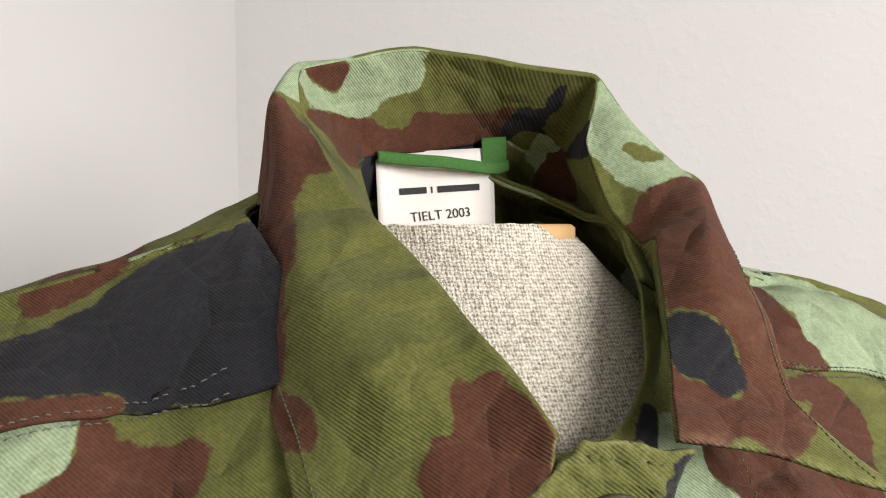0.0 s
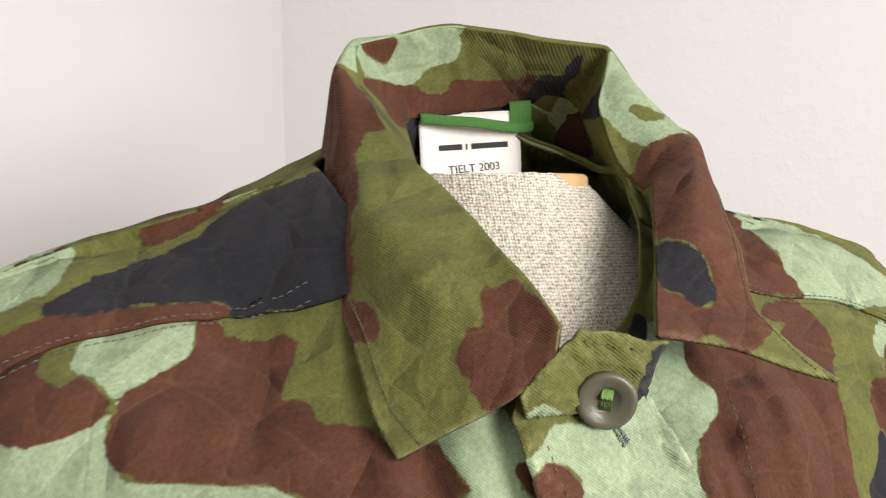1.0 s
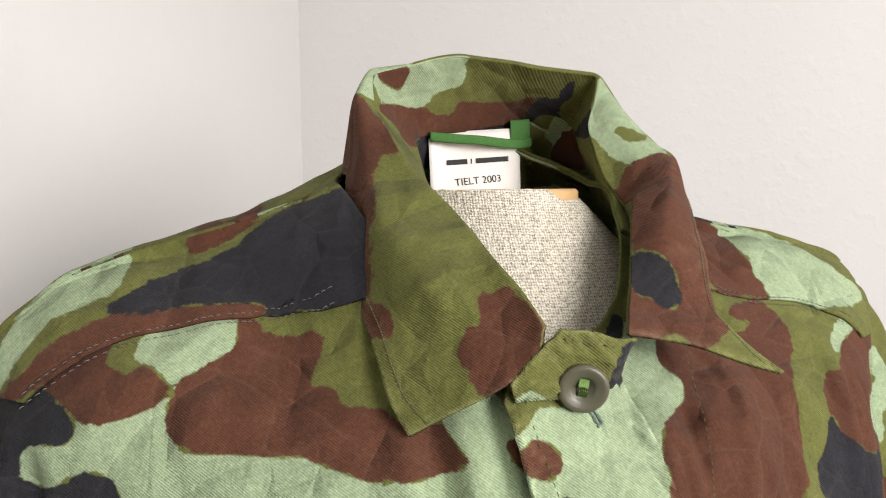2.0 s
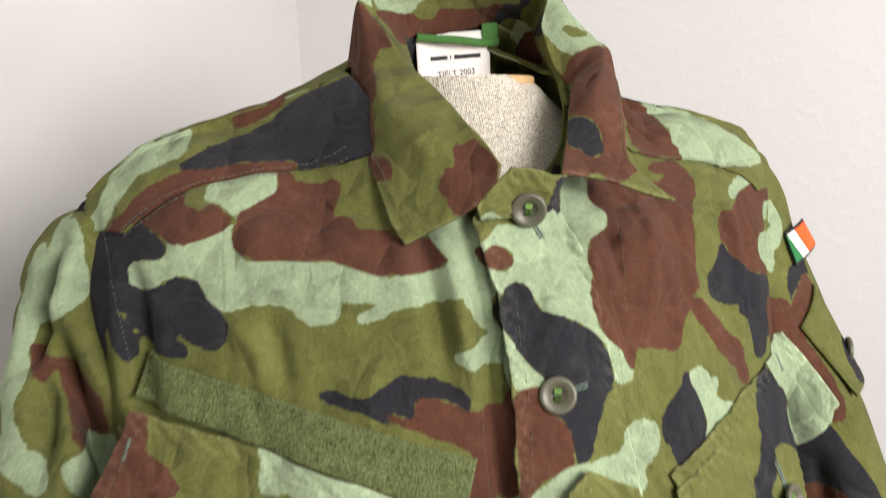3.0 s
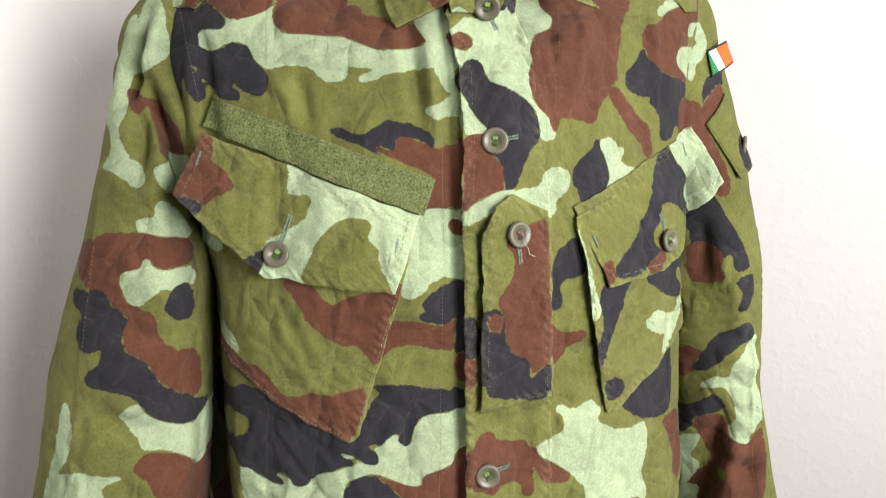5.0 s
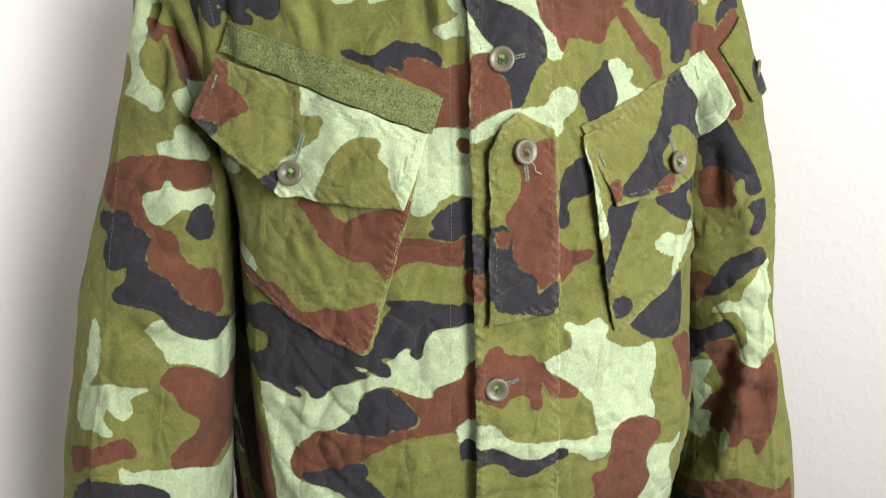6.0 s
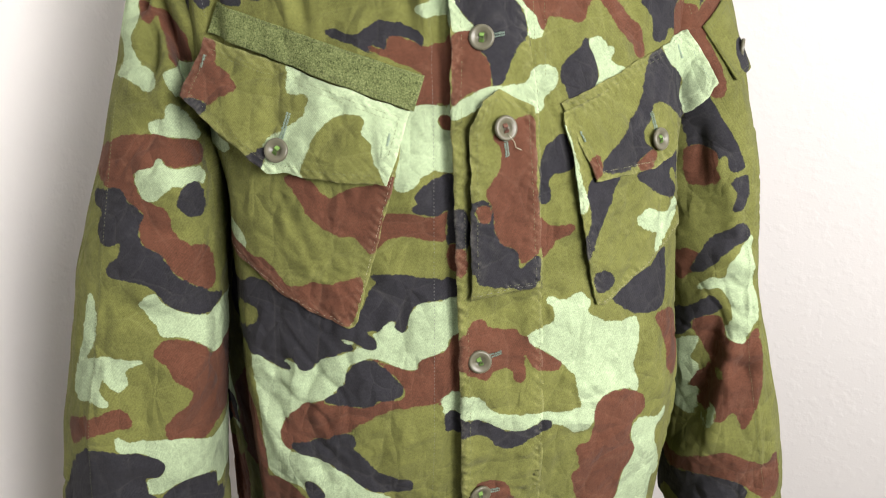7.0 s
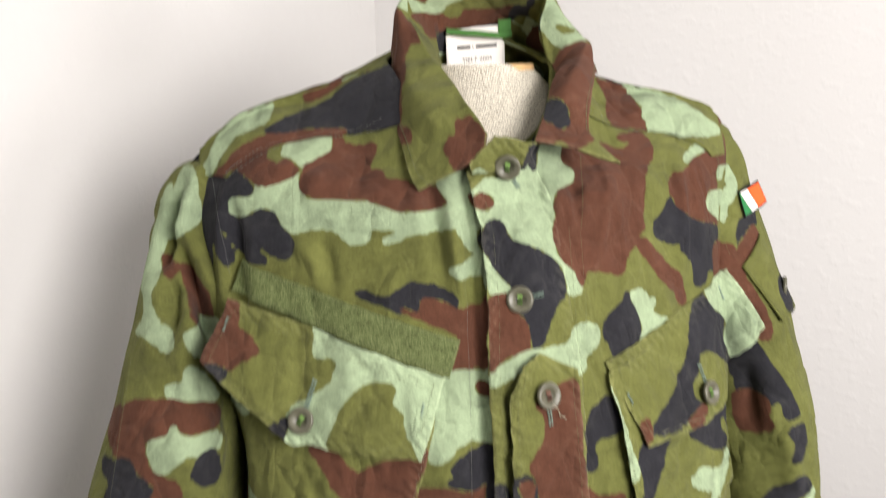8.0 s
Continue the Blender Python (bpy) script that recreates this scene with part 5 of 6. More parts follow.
def sewn(name, outline, material, parent, lift, panel=None, thick=0.0018, step=0.0025, label="", depth=None):
    """A sheet of cloth cut to an outline of (x, z) and laid on the body; lift(x, z): its distance from the cloth."""
    depth = depth or body_y
    bm = bmesh.new()
    bm.faces.new([bm.verts.new((x, 0, z)) for x, z in outline])
    xs, zs = [p[0] for p in outline], [p[1] for p in outline]
    for axis, lo, hi in ((0, min(xs), max(xs)), (2, min(zs), max(zs))):
        count = int((hi - lo) / step)
        for k in range(1, count):
            co = [0, 0, 0]
            co[axis] = lo + (hi - lo) * k / count
            no = [0, 0, 0]
            no[axis] = 1
            bmesh.ops.bisect_plane(bm, geom=bm.verts[:] + bm.edges[:] + bm.faces[:], plane_co=co, plane_no=no)
    edge = np.array(outline)
    q = np.array([(v.co.x, v.co.z) for v in bm.verts])
    inner = -loop_distance(q, edge)
    for v, d in zip(bm.verts, inner):
        rim = 0.0006 * max(0.0, 1 - d / 0.004)
        x, z = v.co.x, v.co.z
        crease = noise.noise(Vector((x * 55 + z * 30, 3, z * 50 - x * 20)))
        pucker = 0.0013 * math.sin((x + z) * math.tau / 0.0085 + 3 * noise.noise(Vector((x * 40, 1, z * 40)))) * math.exp(-((d - 0.005) / 0.004) ** 2)
        wave = 0.0028 * noise.noise(Vector((x * 26, 7, z * 26))) - 0.0013 * max(0.0, 1 - abs(crease) * 6)
        v.co.y = depth(x, z) - lift(x, z) + rim + (pucker - wave if panel else 0.0)
        for x0, z0, x1, z1, width, height in FOLDS[panel]:
            f = min(1.0, max(0.0, ((x - x0) * (x1 - x0) + (z - z0) * (z1 - z0)) / ((x1 - x0) ** 2 + (z1 - z0) ** 2)))
            off = math.hypot(x - x0 - f * (x1 - x0), z - z0 - f * (z1 - z0))
            v.co.y -= height * (1.1 - 0.8 * (2 * f - 1) ** 2) * math.exp(-(off / width) ** 2)
        rough = 0.0016 if panel else 0.0006
        v.co.x += rough * noise.noise(Vector((x * 75, 0, z * 75)))
        v.co.z += rough * noise.noise(Vector((x * 75 + 5, 0, z * 75)))
    bmesh.ops.recalc_face_normals(bm, faces=bm.faces[:])
    if sum(f.normal.y for f in bm.faces) > 0:
        bmesh.ops.reverse_faces(bm, faces=bm.faces[:])
    me = bpy.data.meshes.new(name)
    bm.to_mesh(me)
    bm.free()
    me.materials.append(material)
    me.polygons.foreach_set("use_smooth", [True] * len(me.polygons))
    if panel:
        q = np.array([(v.co.x, v.co.z) for v in me.vertices])
        d = -loop_distance(q, edge)
        ridge = np.clip(np.sin((q[:, 0] + q[:, 1]) * math.tau / 0.0085 + 2.2) * 1.6, 0, 1) * np.exp(-((d - 0.005) / 0.0035) ** 2)
        dye_mesh(me, panel, rub=np.clip(np.maximum(1 - d / 0.0022, 0.62 * ridge), 0, 1))
    return thicken(part(name, me, material, parent, label), thick)


def ramp(v, a, b):
    return min(1.0, max(0.0, (v - a) / (b - a)))


def flap_bed(x, z):
    """The flap bridges the hollow between chest and sleeve."""
    return min(body_y(x, z), -0.100 - 0.20 * (x + 0.231) + 0.40 * (z - 1.314)) if x < -0.10 else body_y(x, z)


def flap_strip_bed(x, z):
    return min(body_y(x, z), -0.058 - 0.35 * (x + 0.200) + 0.5 * (z - 1.375)) if x < -0.10 else body_y(x, z)


# pocket bags, flaps and the loop strip
pocket_right = sewn("chest_pocket", [(-0.221, 1.335), (-0.058, 1.300), (-0.067, 1.263), (-0.1055, 1.137), (-0.109, 1.1325), (-0.115, 1.1315), (-0.165, 1.152), (-0.211, 1.185)], CAMO, jacket,
                    lambda x, z: 0.004 + 0.006 * math.sin(math.pi * ramp(z, 1.13, 1.32)), "pocket_right")
flap_right = sewn("flap", [(-0.209, 1.353), (-0.054, 1.303), (-0.076, 1.252), (-0.120, 1.2525), (-0.168, 1.256), (-0.180, 1.264), (-0.233, 1.313)], CAMO, pocket_right,
                  lambda x, z: 0.0075 + 0.012 * ramp(1.33 - 0.32 * (x + 0.14) - z, 0.0, 0.06), "flap_right", label="slanted camouflage pocket flap buttoned down", depth=flap_bed)
loop_strip = sewn("loop_strip", [(-0.199, 1.378), (-0.041, 1.329), (-0.0515, 1.3035), (-0.2085, 1.3545)], VELCRO, jacket, lambda x, z: 0.0088, None, 0.0016, depth=flap_strip_bed, label="olive green loop fastener strip")
pocket_left = sewn("chest_pocket", [(0.070, 1.296), (0.092, 1.164), (0.100, 1.133), (0.107, 1.131), (0.160, 1.150), (0.210, 1.170), (0.216, 1.330)], CAMO, jacket,
                   lambda x, z: 0.004 + 0.006 * math.sin(math.pi * ramp(z, 1.13, 1.32)), "pocket_left")
flap_left = sewn("flap", [(0.070, 1.302), (0.222, 1.342), (0.240, 1.298), (0.185, 1.243), (0.162, 1.237), (0.097, 1.242)], CAMO, pocket_left,
                 lambda x, z: 0.0030 + 0.015 * ramp(1.302 + 0.26 * (x - 0.07) - z, 0.0, 0.07), "flap_left", label="slanted camouflage pocket flap buttoned down", depth=cloth_y)
# overlapping front edge, collar button tab and rank tab
EDGE = [(1.463, -0.014), (1.445, -0.026), (1.404, -0.020), (1.345, -0.020), (1.303, -0.024), (1.175, -0.025), (0.943, -0.025), (0.772, -0.025)]
front_edge = sewn("front_placket", [(x, z) for z, x in EDGE] + [(0.050, 0.772), (0.050, 1.32), (0.040, 1.425), (0.028, 1.463)], CAMO, jacket, lambda x, z: 0.0015 + 0.0050 * ramp(0.05 - x, 0.0, 0.075) + 0.0045 * ramp(-0.010 - x, 0.0, 0.014), "body_right", depth=lambda x, z: body_y(x, min(z, 1.455)))
rank_tab = sewn("rank_tab", [(0.015, 1.319), (0.044, 1.304), (0.046, 1.230), (0.049, 1.158), (-0.014, 1.157), (-0.0125, 1.230), (-0.011, 1.293), (0.002, 1.312)], CAMO, jacket, lambda x, z: 0.0105 + 0.005 * ramp(0.02 - x, 0.0, 0.03), "tab",
                label="camouflage rank tab with pointed top")
collar_tab = sewn("collar_tab", [(-0.006, 1.4735), (0.028, 1.466), (0.019, 1.446), (-0.022, 1.444), (-0.024, 1.452)], CAMO, jacket, lambda x, z: 0.0115, "collar_tab", depth=lambda x, z: -0.108 - 0.25 * (z - 1.446) + 0.10 * x)


# ---- buttons ----
def button_bm():
    """A slotted-tape dish button: rim, sunk middle, two slots' bar."""
    bm = bmesh.new()
    rows = [(0.0, 0.0), (0.0085, 0.0), (0.0098, 0.0009), (0.0100, 0.0020), (0.0096, 0.0032), (0.0086, 0.0037), (0.0074, 0.0035), (0.0058, 0.0026), (0.0046, 0.0022), (0.0043, 0.0014), (0.0, 0.0013)]
    turn, rings = 40, []
    for r, h in rows:
        if r == 0:
            rings.append([bm.verts.new((0, -h, 0))])
        else:
            rings.append([bm.verts.new((r * math.cos(k * math.tau / turn), -h, r * math.sin(k * math.tau / turn))) for k in range(turn)])
    for a, b in zip(rings, rings[1:]):
        for k in range(turn):
            f = [a[k % len(a)], a[(k + 1) % len(a)], b[(k + 1) % len(b)], b[k % len(b)]]
            bm.faces.new(list(dict.fromkeys(f)))
    bmesh.ops.recalc_face_normals(bm, faces=bm.faces[:])
    for f in bm.faces:
        f.smooth = True
    return bm


def strand(points, radius, sides=6):
    """A thin tube along points."""
    bm = bmesh.new()
    rings = []
    for i, p in enumerate(points):
        a, b = points[max(i - 1, 0)], points[min(i + 1, len(points) - 1)]
        way = (Vector(b) - Vector(a)).normalized()
        q = way.to_track_quat("Z", "Y")
        rings.append([bm.verts.new(Vector(p) + q @ Vector((radius * math.cos(k * math.tau / sides), radius * math.sin(k * math.tau / sides), 0))) for k in range(sides)])
    for a, b in zip(rings, rings[1:]):
        for k in range(sides):
            bm.faces.new((a[k], a[(k + 1) % sides], b[(k + 1) % sides], b[k]))
    bm.faces.new(rings[0]), bm.faces.new(rings[-1])
    for f in bm.faces:
        f.smooth = True
    bmesh.ops.recalc_face_normals(bm, faces=bm.faces[:])
    return bm


def front_y(x, z):
    """Depth of the outermost sewn sheet at (x, z)."""
    best = cloth_y(x, z)
    for tree in SHEETS:
        hit = tree.ray_cast(Vector((x, -1, z)), Vector((0, 1, 0)))
        if hit[0]:
            best = min(best, hit[0].y)
    return best


def tree_of(ob):
    me = ob.data
    return BVHTree.FromPolygons([v.co[:] for v in me.vertices], [p.vertices[:] for p in me.polygons])


SHEETS = [tree_of(o) for o in (pocket_right, flap_right, loop_strip, pocket_left, flap_left, front_edge, rank_tab, collar_tab)]


def facing(x, z, d=0.006):
    """Outward normal of the front at (x, z)."""
    dx = front_y(x + d, z) - front_y(x - d, z)
    dz = front_y(x, z + d) - front_y(x, z - d)
    return Vector((dx / (2 * d), -1, dz / (2 * d))).normalized()


def sew_button(x, z, parent, thread, spin=0.0, hole=None, lean=(0, 0), scale=1.0):
    n = facing(x, z, 0.01) + Vector((lean[0], 0, lean[1]))
    q = n.normalized().to_track_quat("-Y", "Z")
    at = Vector((x, front_y(x, z) - 0.0018, z))
    m = Matrix.Translation(at) @ q.to_matrix().to_4x4() @ pose(0, 0, 0, 0, spin, 0) @ Matrix.Scale(scale, 4)
    bm = button_bm()
    bm.transform(m)
    ob = part("button", bm, BUTTON, parent, "dull olive plastic dish button")
    # the bundle of thread in the slot
    bm = bmesh.new()
    for k in range(5):
        x0 = -0.0015 + 0.00075 * k
        one = strand([(x0, -0.0010, -0.0036), (x0 + 0.0003, -0.0024, -0.002), (x0 - 0.0003, -0.0027, 0.0012), (x0, -0.0010, 0.0036)], 0.00050, 5)
        tmp = bpy.data.meshes.new("t")
        one.to_mesh(tmp)
        one.free()
        bm.from_mesh(tmp)
        bpy.data.meshes.remove(tmp)
    bm.transform(m)
    tagged(part("thread", bm, thread, ob), kind="stuff")
    if hole:
        # worked buttonhole beside the button: a row of close stitches either side of a slit
        bm = bmesh.new()
        a, b = Vector((x, 0, z)), Vector((hole[0], 0, hole[1]))
        way = (b - a).normalized()
        cross = Vector((-way.z, 0, way.x))
        length = (b - a).length
        for k in range(int(length / 0.0008)):
            for s in (-1, 1):
                c = a + way * (k * 0.0008 + random.uniform(-0.0002, 0.0002))
                p0, p1 = c + cross * s * 0.0003, c + cross * s * random.uniform(0.0013, 0.0021)
                pts = [Vector((p.x, front_y(p.x, p.z) - 0.0007, p.z)) for p in (p0, p1)]
                one = strand(pts, 0.00035, 4)
                tmp = bpy.data.meshes.new("t")
                one.to_mesh(tmp)
                one.free()
                bm.from_mesh(tmp)
                bpy.data.meshes.remove(tmp)
        tagged(part("buttonhole", bm, TEAL_THREAD, parent, "worked buttonhole in grey-green thread"), kind="stuff")
    return ob


sew_button(0.005, 1.449, collar_tab, GREEN_THREAD, 10, (0.014, 1.432), (-0.45, 0.05))
sew_button(0.004, 1.356, front_edge, GREEN_THREAD, 5, (0.024, 1.358), (-0.35, 0))
sew_button(0.017, 1.291, rank_tab, BROWN_THREAD, 0, (0.019, 1.268))
sew_button(-0.007, 1.100, front_edge, GREEN_THREAD, -20, (0.014, 1.104), (-0.3, 0.15))
sew_button(-0.008, 0.968, front_edge, GREEN_THREAD, 0, (0.012, 0.968))
sew_button(-0.159, 1.273, flap_right, GREEN_THREAD, 30, (-0.147, 1.301))
sew_button(0.166, 1.262, flap_left, GREEN_THREAD, 0, (0.160, 1.285), (0.2, 0))


# ---- stitching ----
def join_strands(strands):
    bm = bmesh.new()
    tmp = bpy.data.meshes.new("strand")
    for one in strands:
        one.to_mesh(tmp)
        one.free()
        bm.from_mesh(tmp)
    bpy.data.meshes.remove(tmp)
    return bm


def stitch(parent, points, material, at=None, gap=0.0030, dash=0.0019, radius=0.00022, name="stitching"):
    """A row of dashes along (x, z) points; at(x, z): the place on the cloth and its outward normal."""
    at = at or (lambda x, z: (Vector((x, front_y(x, z), z)), Vector((0, -1, 0))))
    made = []
    for (x0, z0), (x1, z1) in zip(points, points[1:]):
        length = math.hypot(x1 - x0, z1 - z0)
        for k in range(max(1, int(length / gap))):
            t0 = (k + random.uniform(-0.08, 0.08)) * gap / length
            t1 = t0 + dash * random.uniform(0.85, 1.1) / length
            ends = []
            for t, sink in ((t0, 0.0003), ((t0 + t1) / 2, -0.0002), (t1, 0.0003)):
                p, n = at(x0 + (x1 - x0) * t, z0 + (z1 - z0) * t)
                ends.append(p + n * (0.00005 - sink))
            made.append(strand(ends, radius, 4))
    return tagged(part(name, join_strands(made), material, parent), kind="stuff")


def inset(outline, d):
    """The outline moved inwards by d."""
    p = np.array(outline)
    area = np.sum(p[:, 0] * np.roll(p[:, 1], -1) - np.roll(p[:, 0], -1) * p[:, 1])
    s = 1 if area > 0 else -1
    out = []
    for a, b, c in zip(np.roll(p, 1, 0), p, np.roll(p, -1, 0)):
        e0, e1 = (b - a) / np.linalg.norm(b - a), (c - b) / np.linalg.norm(c - b)
        n0, n1 = s * np.array((-e0[1], e0[0])), s * np.array((-e1[1], e1[0]))
        m = (n0 + n1) / np.linalg.norm(n0 + n1)
        out.append(tuple(b + m * d / max(0.4, m @ n0)))
    return out


FLAP_RIGHT = [(-0.209, 1.353), (-0.054, 1.303), (-0.076, 1.252), (-0.120, 1.2525), (-0.168, 1.256), (-0.180, 1.264), (-0.233, 1.313)]
FLAP_LEFT = [(0.070, 1.302), (0.222, 1.342), (0.240, 1.298), (0.185, 1.243), (0.162, 1.237), (0.097, 1.242)]
loop = inset(FLAP_RIGHT, 0.0065)
stitch(flap_right, loop[2:] + loop[:1], SEAM_THREAD)
stitch(flap_right, loop[:2], SEAM_THREAD)
stitch(flap_right, inset(FLAP_RIGHT, 0.0100)[:2], SEAM_THREAD)
stitch(flap_right, loop[1:3], SEAM_THREAD)
loop = inset(FLAP_LEFT, 0.0065)
stitch(flap_left, loop[:2], SEAM_THREAD)
stitch(flap_left, inset(FLAP_LEFT, 0.0030)[:2], SEAM_THREAD)
stitch(flap_left, loop[1:3], TEAL_THREAD)
stitch(flap_left, loop[2:] + loop[:1], SEAM_THREAD)
stitch(flap_left, [(0.110, 1.2475), (0.160, 1.2435)], PALE_THREAD)
strip = inset([(-0.199, 1.378), (-0.041, 1.329), (-0.051, 1.306), (-0.208, 1.357)], 0.0016)
stitch(loop_strip, strip + strip[:1], SEAM_THREAD, dash=0.0026)
bag = inset([(-0.058, 1.300), (-0.067, 1.263), (-0.1055, 1.137), (-0.109, 1.1325), (-0.115, 1.1315), (-0.165, 1.152), (-0.211, 1.185), (-0.221, 1.335)], 0.0025)
stitch(pocket_right, bag[1:7], PALE_THREAD)
bag = inset([(0.070, 1.296), (0.092, 1.164), (0.100, 1.133), (0.107, 1.131), (0.160, 1.150), (0.210, 1.170), (0.216, 1.330)], 0.0025)
stitch(pocket_left, bag[2:6], PALE_THREAD)
stitch(pocket_left, bag[0:3], SEAM_THREAD)
tab_row = inset([(0.015, 1.319), (0.044, 1.304), (0.046, 1.230), (0.049, 1.158), (-0.014, 1.157), (-0.0125, 1.230), (-0.011, 1.293), (0.002, 1.312)], 0.0055)
stitch(rank_tab, tab_row + tab_row[:1], SEAM_THREAD)
stitch(rank_tab, [(-0.013, 1.1605), (0.047, 1.1615)], GREY_THREAD)
# front edge: one row by the edge, one at the placket's inner side; one on the panel beneath
stitch(front_edge, [(x + 0.0085, z) for z, x in EDGE[1:]], SEAM_THREAD)
stitch(front_edge, [(0.052, 1.40), (0.050, 1.32), (0.0485, 1.157)], SEAM_THREAD)
stitch(front_edge, [(0.0475, 1.152), (0.047, 0.800)], SEAM_THREAD)
stitch(body, [(-0.033, 1.352), (-0.034, 1.336), (-0.038, 1.254), (-0.044, 1.117), (-0.049, 0.978), (-0.050, 0.80)], GREY_THREAD)
stitch(body, [(0.077, 1.449), (0.062, 1.395), (0.061, 1.355), (0.058, 1.320)], SEAM_THREAD)
stitch(collar_tab, inset([(-0.006, 1.4735), (0.028, 1.466), (0.019, 1.446), (-0.022, 1.444), (-0.024, 1.452)], 0.004)[:2], SEAM_THREAD)


def on_top(x, y):
    """Place on the shoulder under (x, y)."""
    p, n, _, _ = BODY_TREE.ray_cast(Vector((x, y, 2)), Vector((0, 0, -1)))
    return p + n * 0.0026, n


YOKE_ROWS = ((-0.0445, GREY_THREAD), (-0.0405, GREY_THREAD))
for y, thread in YOKE_ROWS:
    for x0, x1 in ((-0.208, -0.078), (0.085, 0.206)):
        stitch(body, [(x0 + (x1 - x0) * k / 8, y - 0.004 * math.sin(math.pi * k / 8) - 0.42 * max(0.0, min(x0 + (x1 - x0) * k / 8, 0.0) + 0.112) * (x0 < 0)) for k in range(9)], thread, on_top)


def on_sleeve(tree):
    def at(x, z):
        p, n, _, _ = tree.ray_cast(Vector((x, -1, z)), Vector((0, 1, 0)))
        return (p, n) if p else (Vector((x, 0, z)), Vector((0, -1, 0)))
    return at


stitch(body, [(-0.222, 1.440), (-0.216, 1.410), (-0.212, 1.383), (-0.210, 1.365)], GREY_THREAD)
stitch(body, [(0.224, 1.445), (0.222, 1.410), (0.224, 1.370), (0.228, 1.350)], SEAM_THREAD)
stitch(sleeve_left, [(-0.292, 1.301), (-0.302, 1.235), (-0.312, 1.179), (-0.323, 1.129), (-0.345, 1.00), (-0.352, 0.90)], SEAM_THREAD, on_sleeve(LEFT_TREE))
stitch(sleeve_right, [(0.270, 1.20), (0.274, 1.135), (0.280, 1.058), (0.296, 0.965), (0.317, 0.874)], SEAM_THREAD, on_sleeve(RIGHT_TREE))


def collar_stitch(row):
    """A row along the collar's leaf, at the given part of its width."""
    n = len(COLLAR)
    u = np.linspace(0.12, n - 1.12, 330)
    curves = [spline([(i, *COLLAR[i][k]) for i in range(n)], u, 0.45) for k in (1, 2, 3)]
    made = []
    for j in range(0, len(u) - 1):
        p = [Vector(spline([(i, *c[m]) for i, c in enumerate(curves)], np.array([row]))[0]) for m in (j, j + 1)]
        out = (p[0] - Vector((0.015, 0.02, p[0].z - 0.01))).normalized()
        a, b = p[0] + out * 0.0016, p[0].lerp(p[1], 0.62) + out * 0.0016
        hit = COLLAR_TREE.find_nearest((a + b) / 2)
        nrm = hit[1] if hit[1].dot(out) > 0 else -hit[1]
        ends = [COLLAR_TREE.find_nearest(q)[0] + nrm * 0.0013 for q in (a, b)]
        if (ends[0] - ends[1]).length > 0.0003:
            made.append(strand(ends, 0.00028, 4))
    tagged(part("stitching", join_strands(made), SEAM_THREAD, collar_leaf), kind="stuff")


COLLAR_TREE = tree_of(collar_leaf)
collar_stitch(1.84)


# ---- worked slits at the flaps' corners ----
def worked_slit(parent, x0, z0, x1, z1):
    a, b = Vector((x0, 0, z0)), Vector((x1, 0, z1))
    way = (b - a).normalized()
    cross = Vector((-way.z, 0, way.x))
    made = []
    for k in range(int((b - a).length / 0.0007)):
        c = a + way * (k * 0.0007)
        ends = [c + cross * s * random.uniform(0.0007, 0.0011) for s in (-1, 1)]
        made.append(strand([Vector((p.x, front_y(p.x, p.z) - 0.0003, p.z)) for p in ends], 0.0003, 4))
    tagged(part("worked_slit", join_strands(made), TEAL_THREAD, parent, "slit worked in grey-green thread"), kind="stuff")


worked_slit(flap_right, -0.2105, 1.341, -0.215, 1.330)
worked_slit(flap_right, -0.0715, 1.288, -0.0745, 1.279)
worked_slit(flap_left, 0.209, 1.329, 0.213, 1.317)
worked_slit(flap_left, 0.084, 1.281, 0.088, 1.272)
# loose end of thread at the rank tab's button
part("loose_thread", strand([(0.019, front_y(0.019, 1.288) - 0.006, 1.287), (0.024, front_y(0.024, 1.282) - 0.007, 1.281), (0.0255, front_y(0.0255, 1.277) - 0.005, 1.276), (0.030, front_y(0.03, 1.273) - 0.004, 1.274)], 0.0004), PALE_THREAD, rank_tab)


# ---- patches on the sleeve ----
def patch_point(corners, u, v, lift, tree):
    """A point of a sheet stretched over four corners that lie on the sleeve, bowed outwards."""
    seat = []
    for q in corners:
        seat.append(tree.find_nearest(Vector(q))[0] if tree else Vector(q))
    a, b, c, d = seat
    out = (b - d).cross(a - c).normalized()
    if out.dot(Vector((0.5, -0.8, 0.2))) < 0:
        out = -out
    bow = 0.09 * (b - a).length * 4 * u * (1 - u)
    return a.lerp(b, u).lerp(d.lerp(c, u), v) + out * (lift * (0.4 + 0.6 * v) + bow)


def patch(name, corners, material, parent, tree, lift, u0=0.0, u1=1.0, v0=0.0, v1=1.0, thick=0.001, panel=None, label="", steps=18):
    verts = [patch_point(corners, u0 + (u1 - u0) * i / steps, v0 + (v1 - v0) * j / steps, lift, tree) for j in range(steps + 1) for i in range(steps + 1)]
    faces = grid_faces(steps + 1, steps + 1)
    me = mesh_of(name, verts, faces, material)
    if sum(p.normal.dot(Vector((0.5, -0.8, 0))) for p in me.polygons) < 0:
        me.flip_normals()
    if panel:
        dye_mesh(me, panel)
    return thicken(part(name, me, material, parent, label), thick)


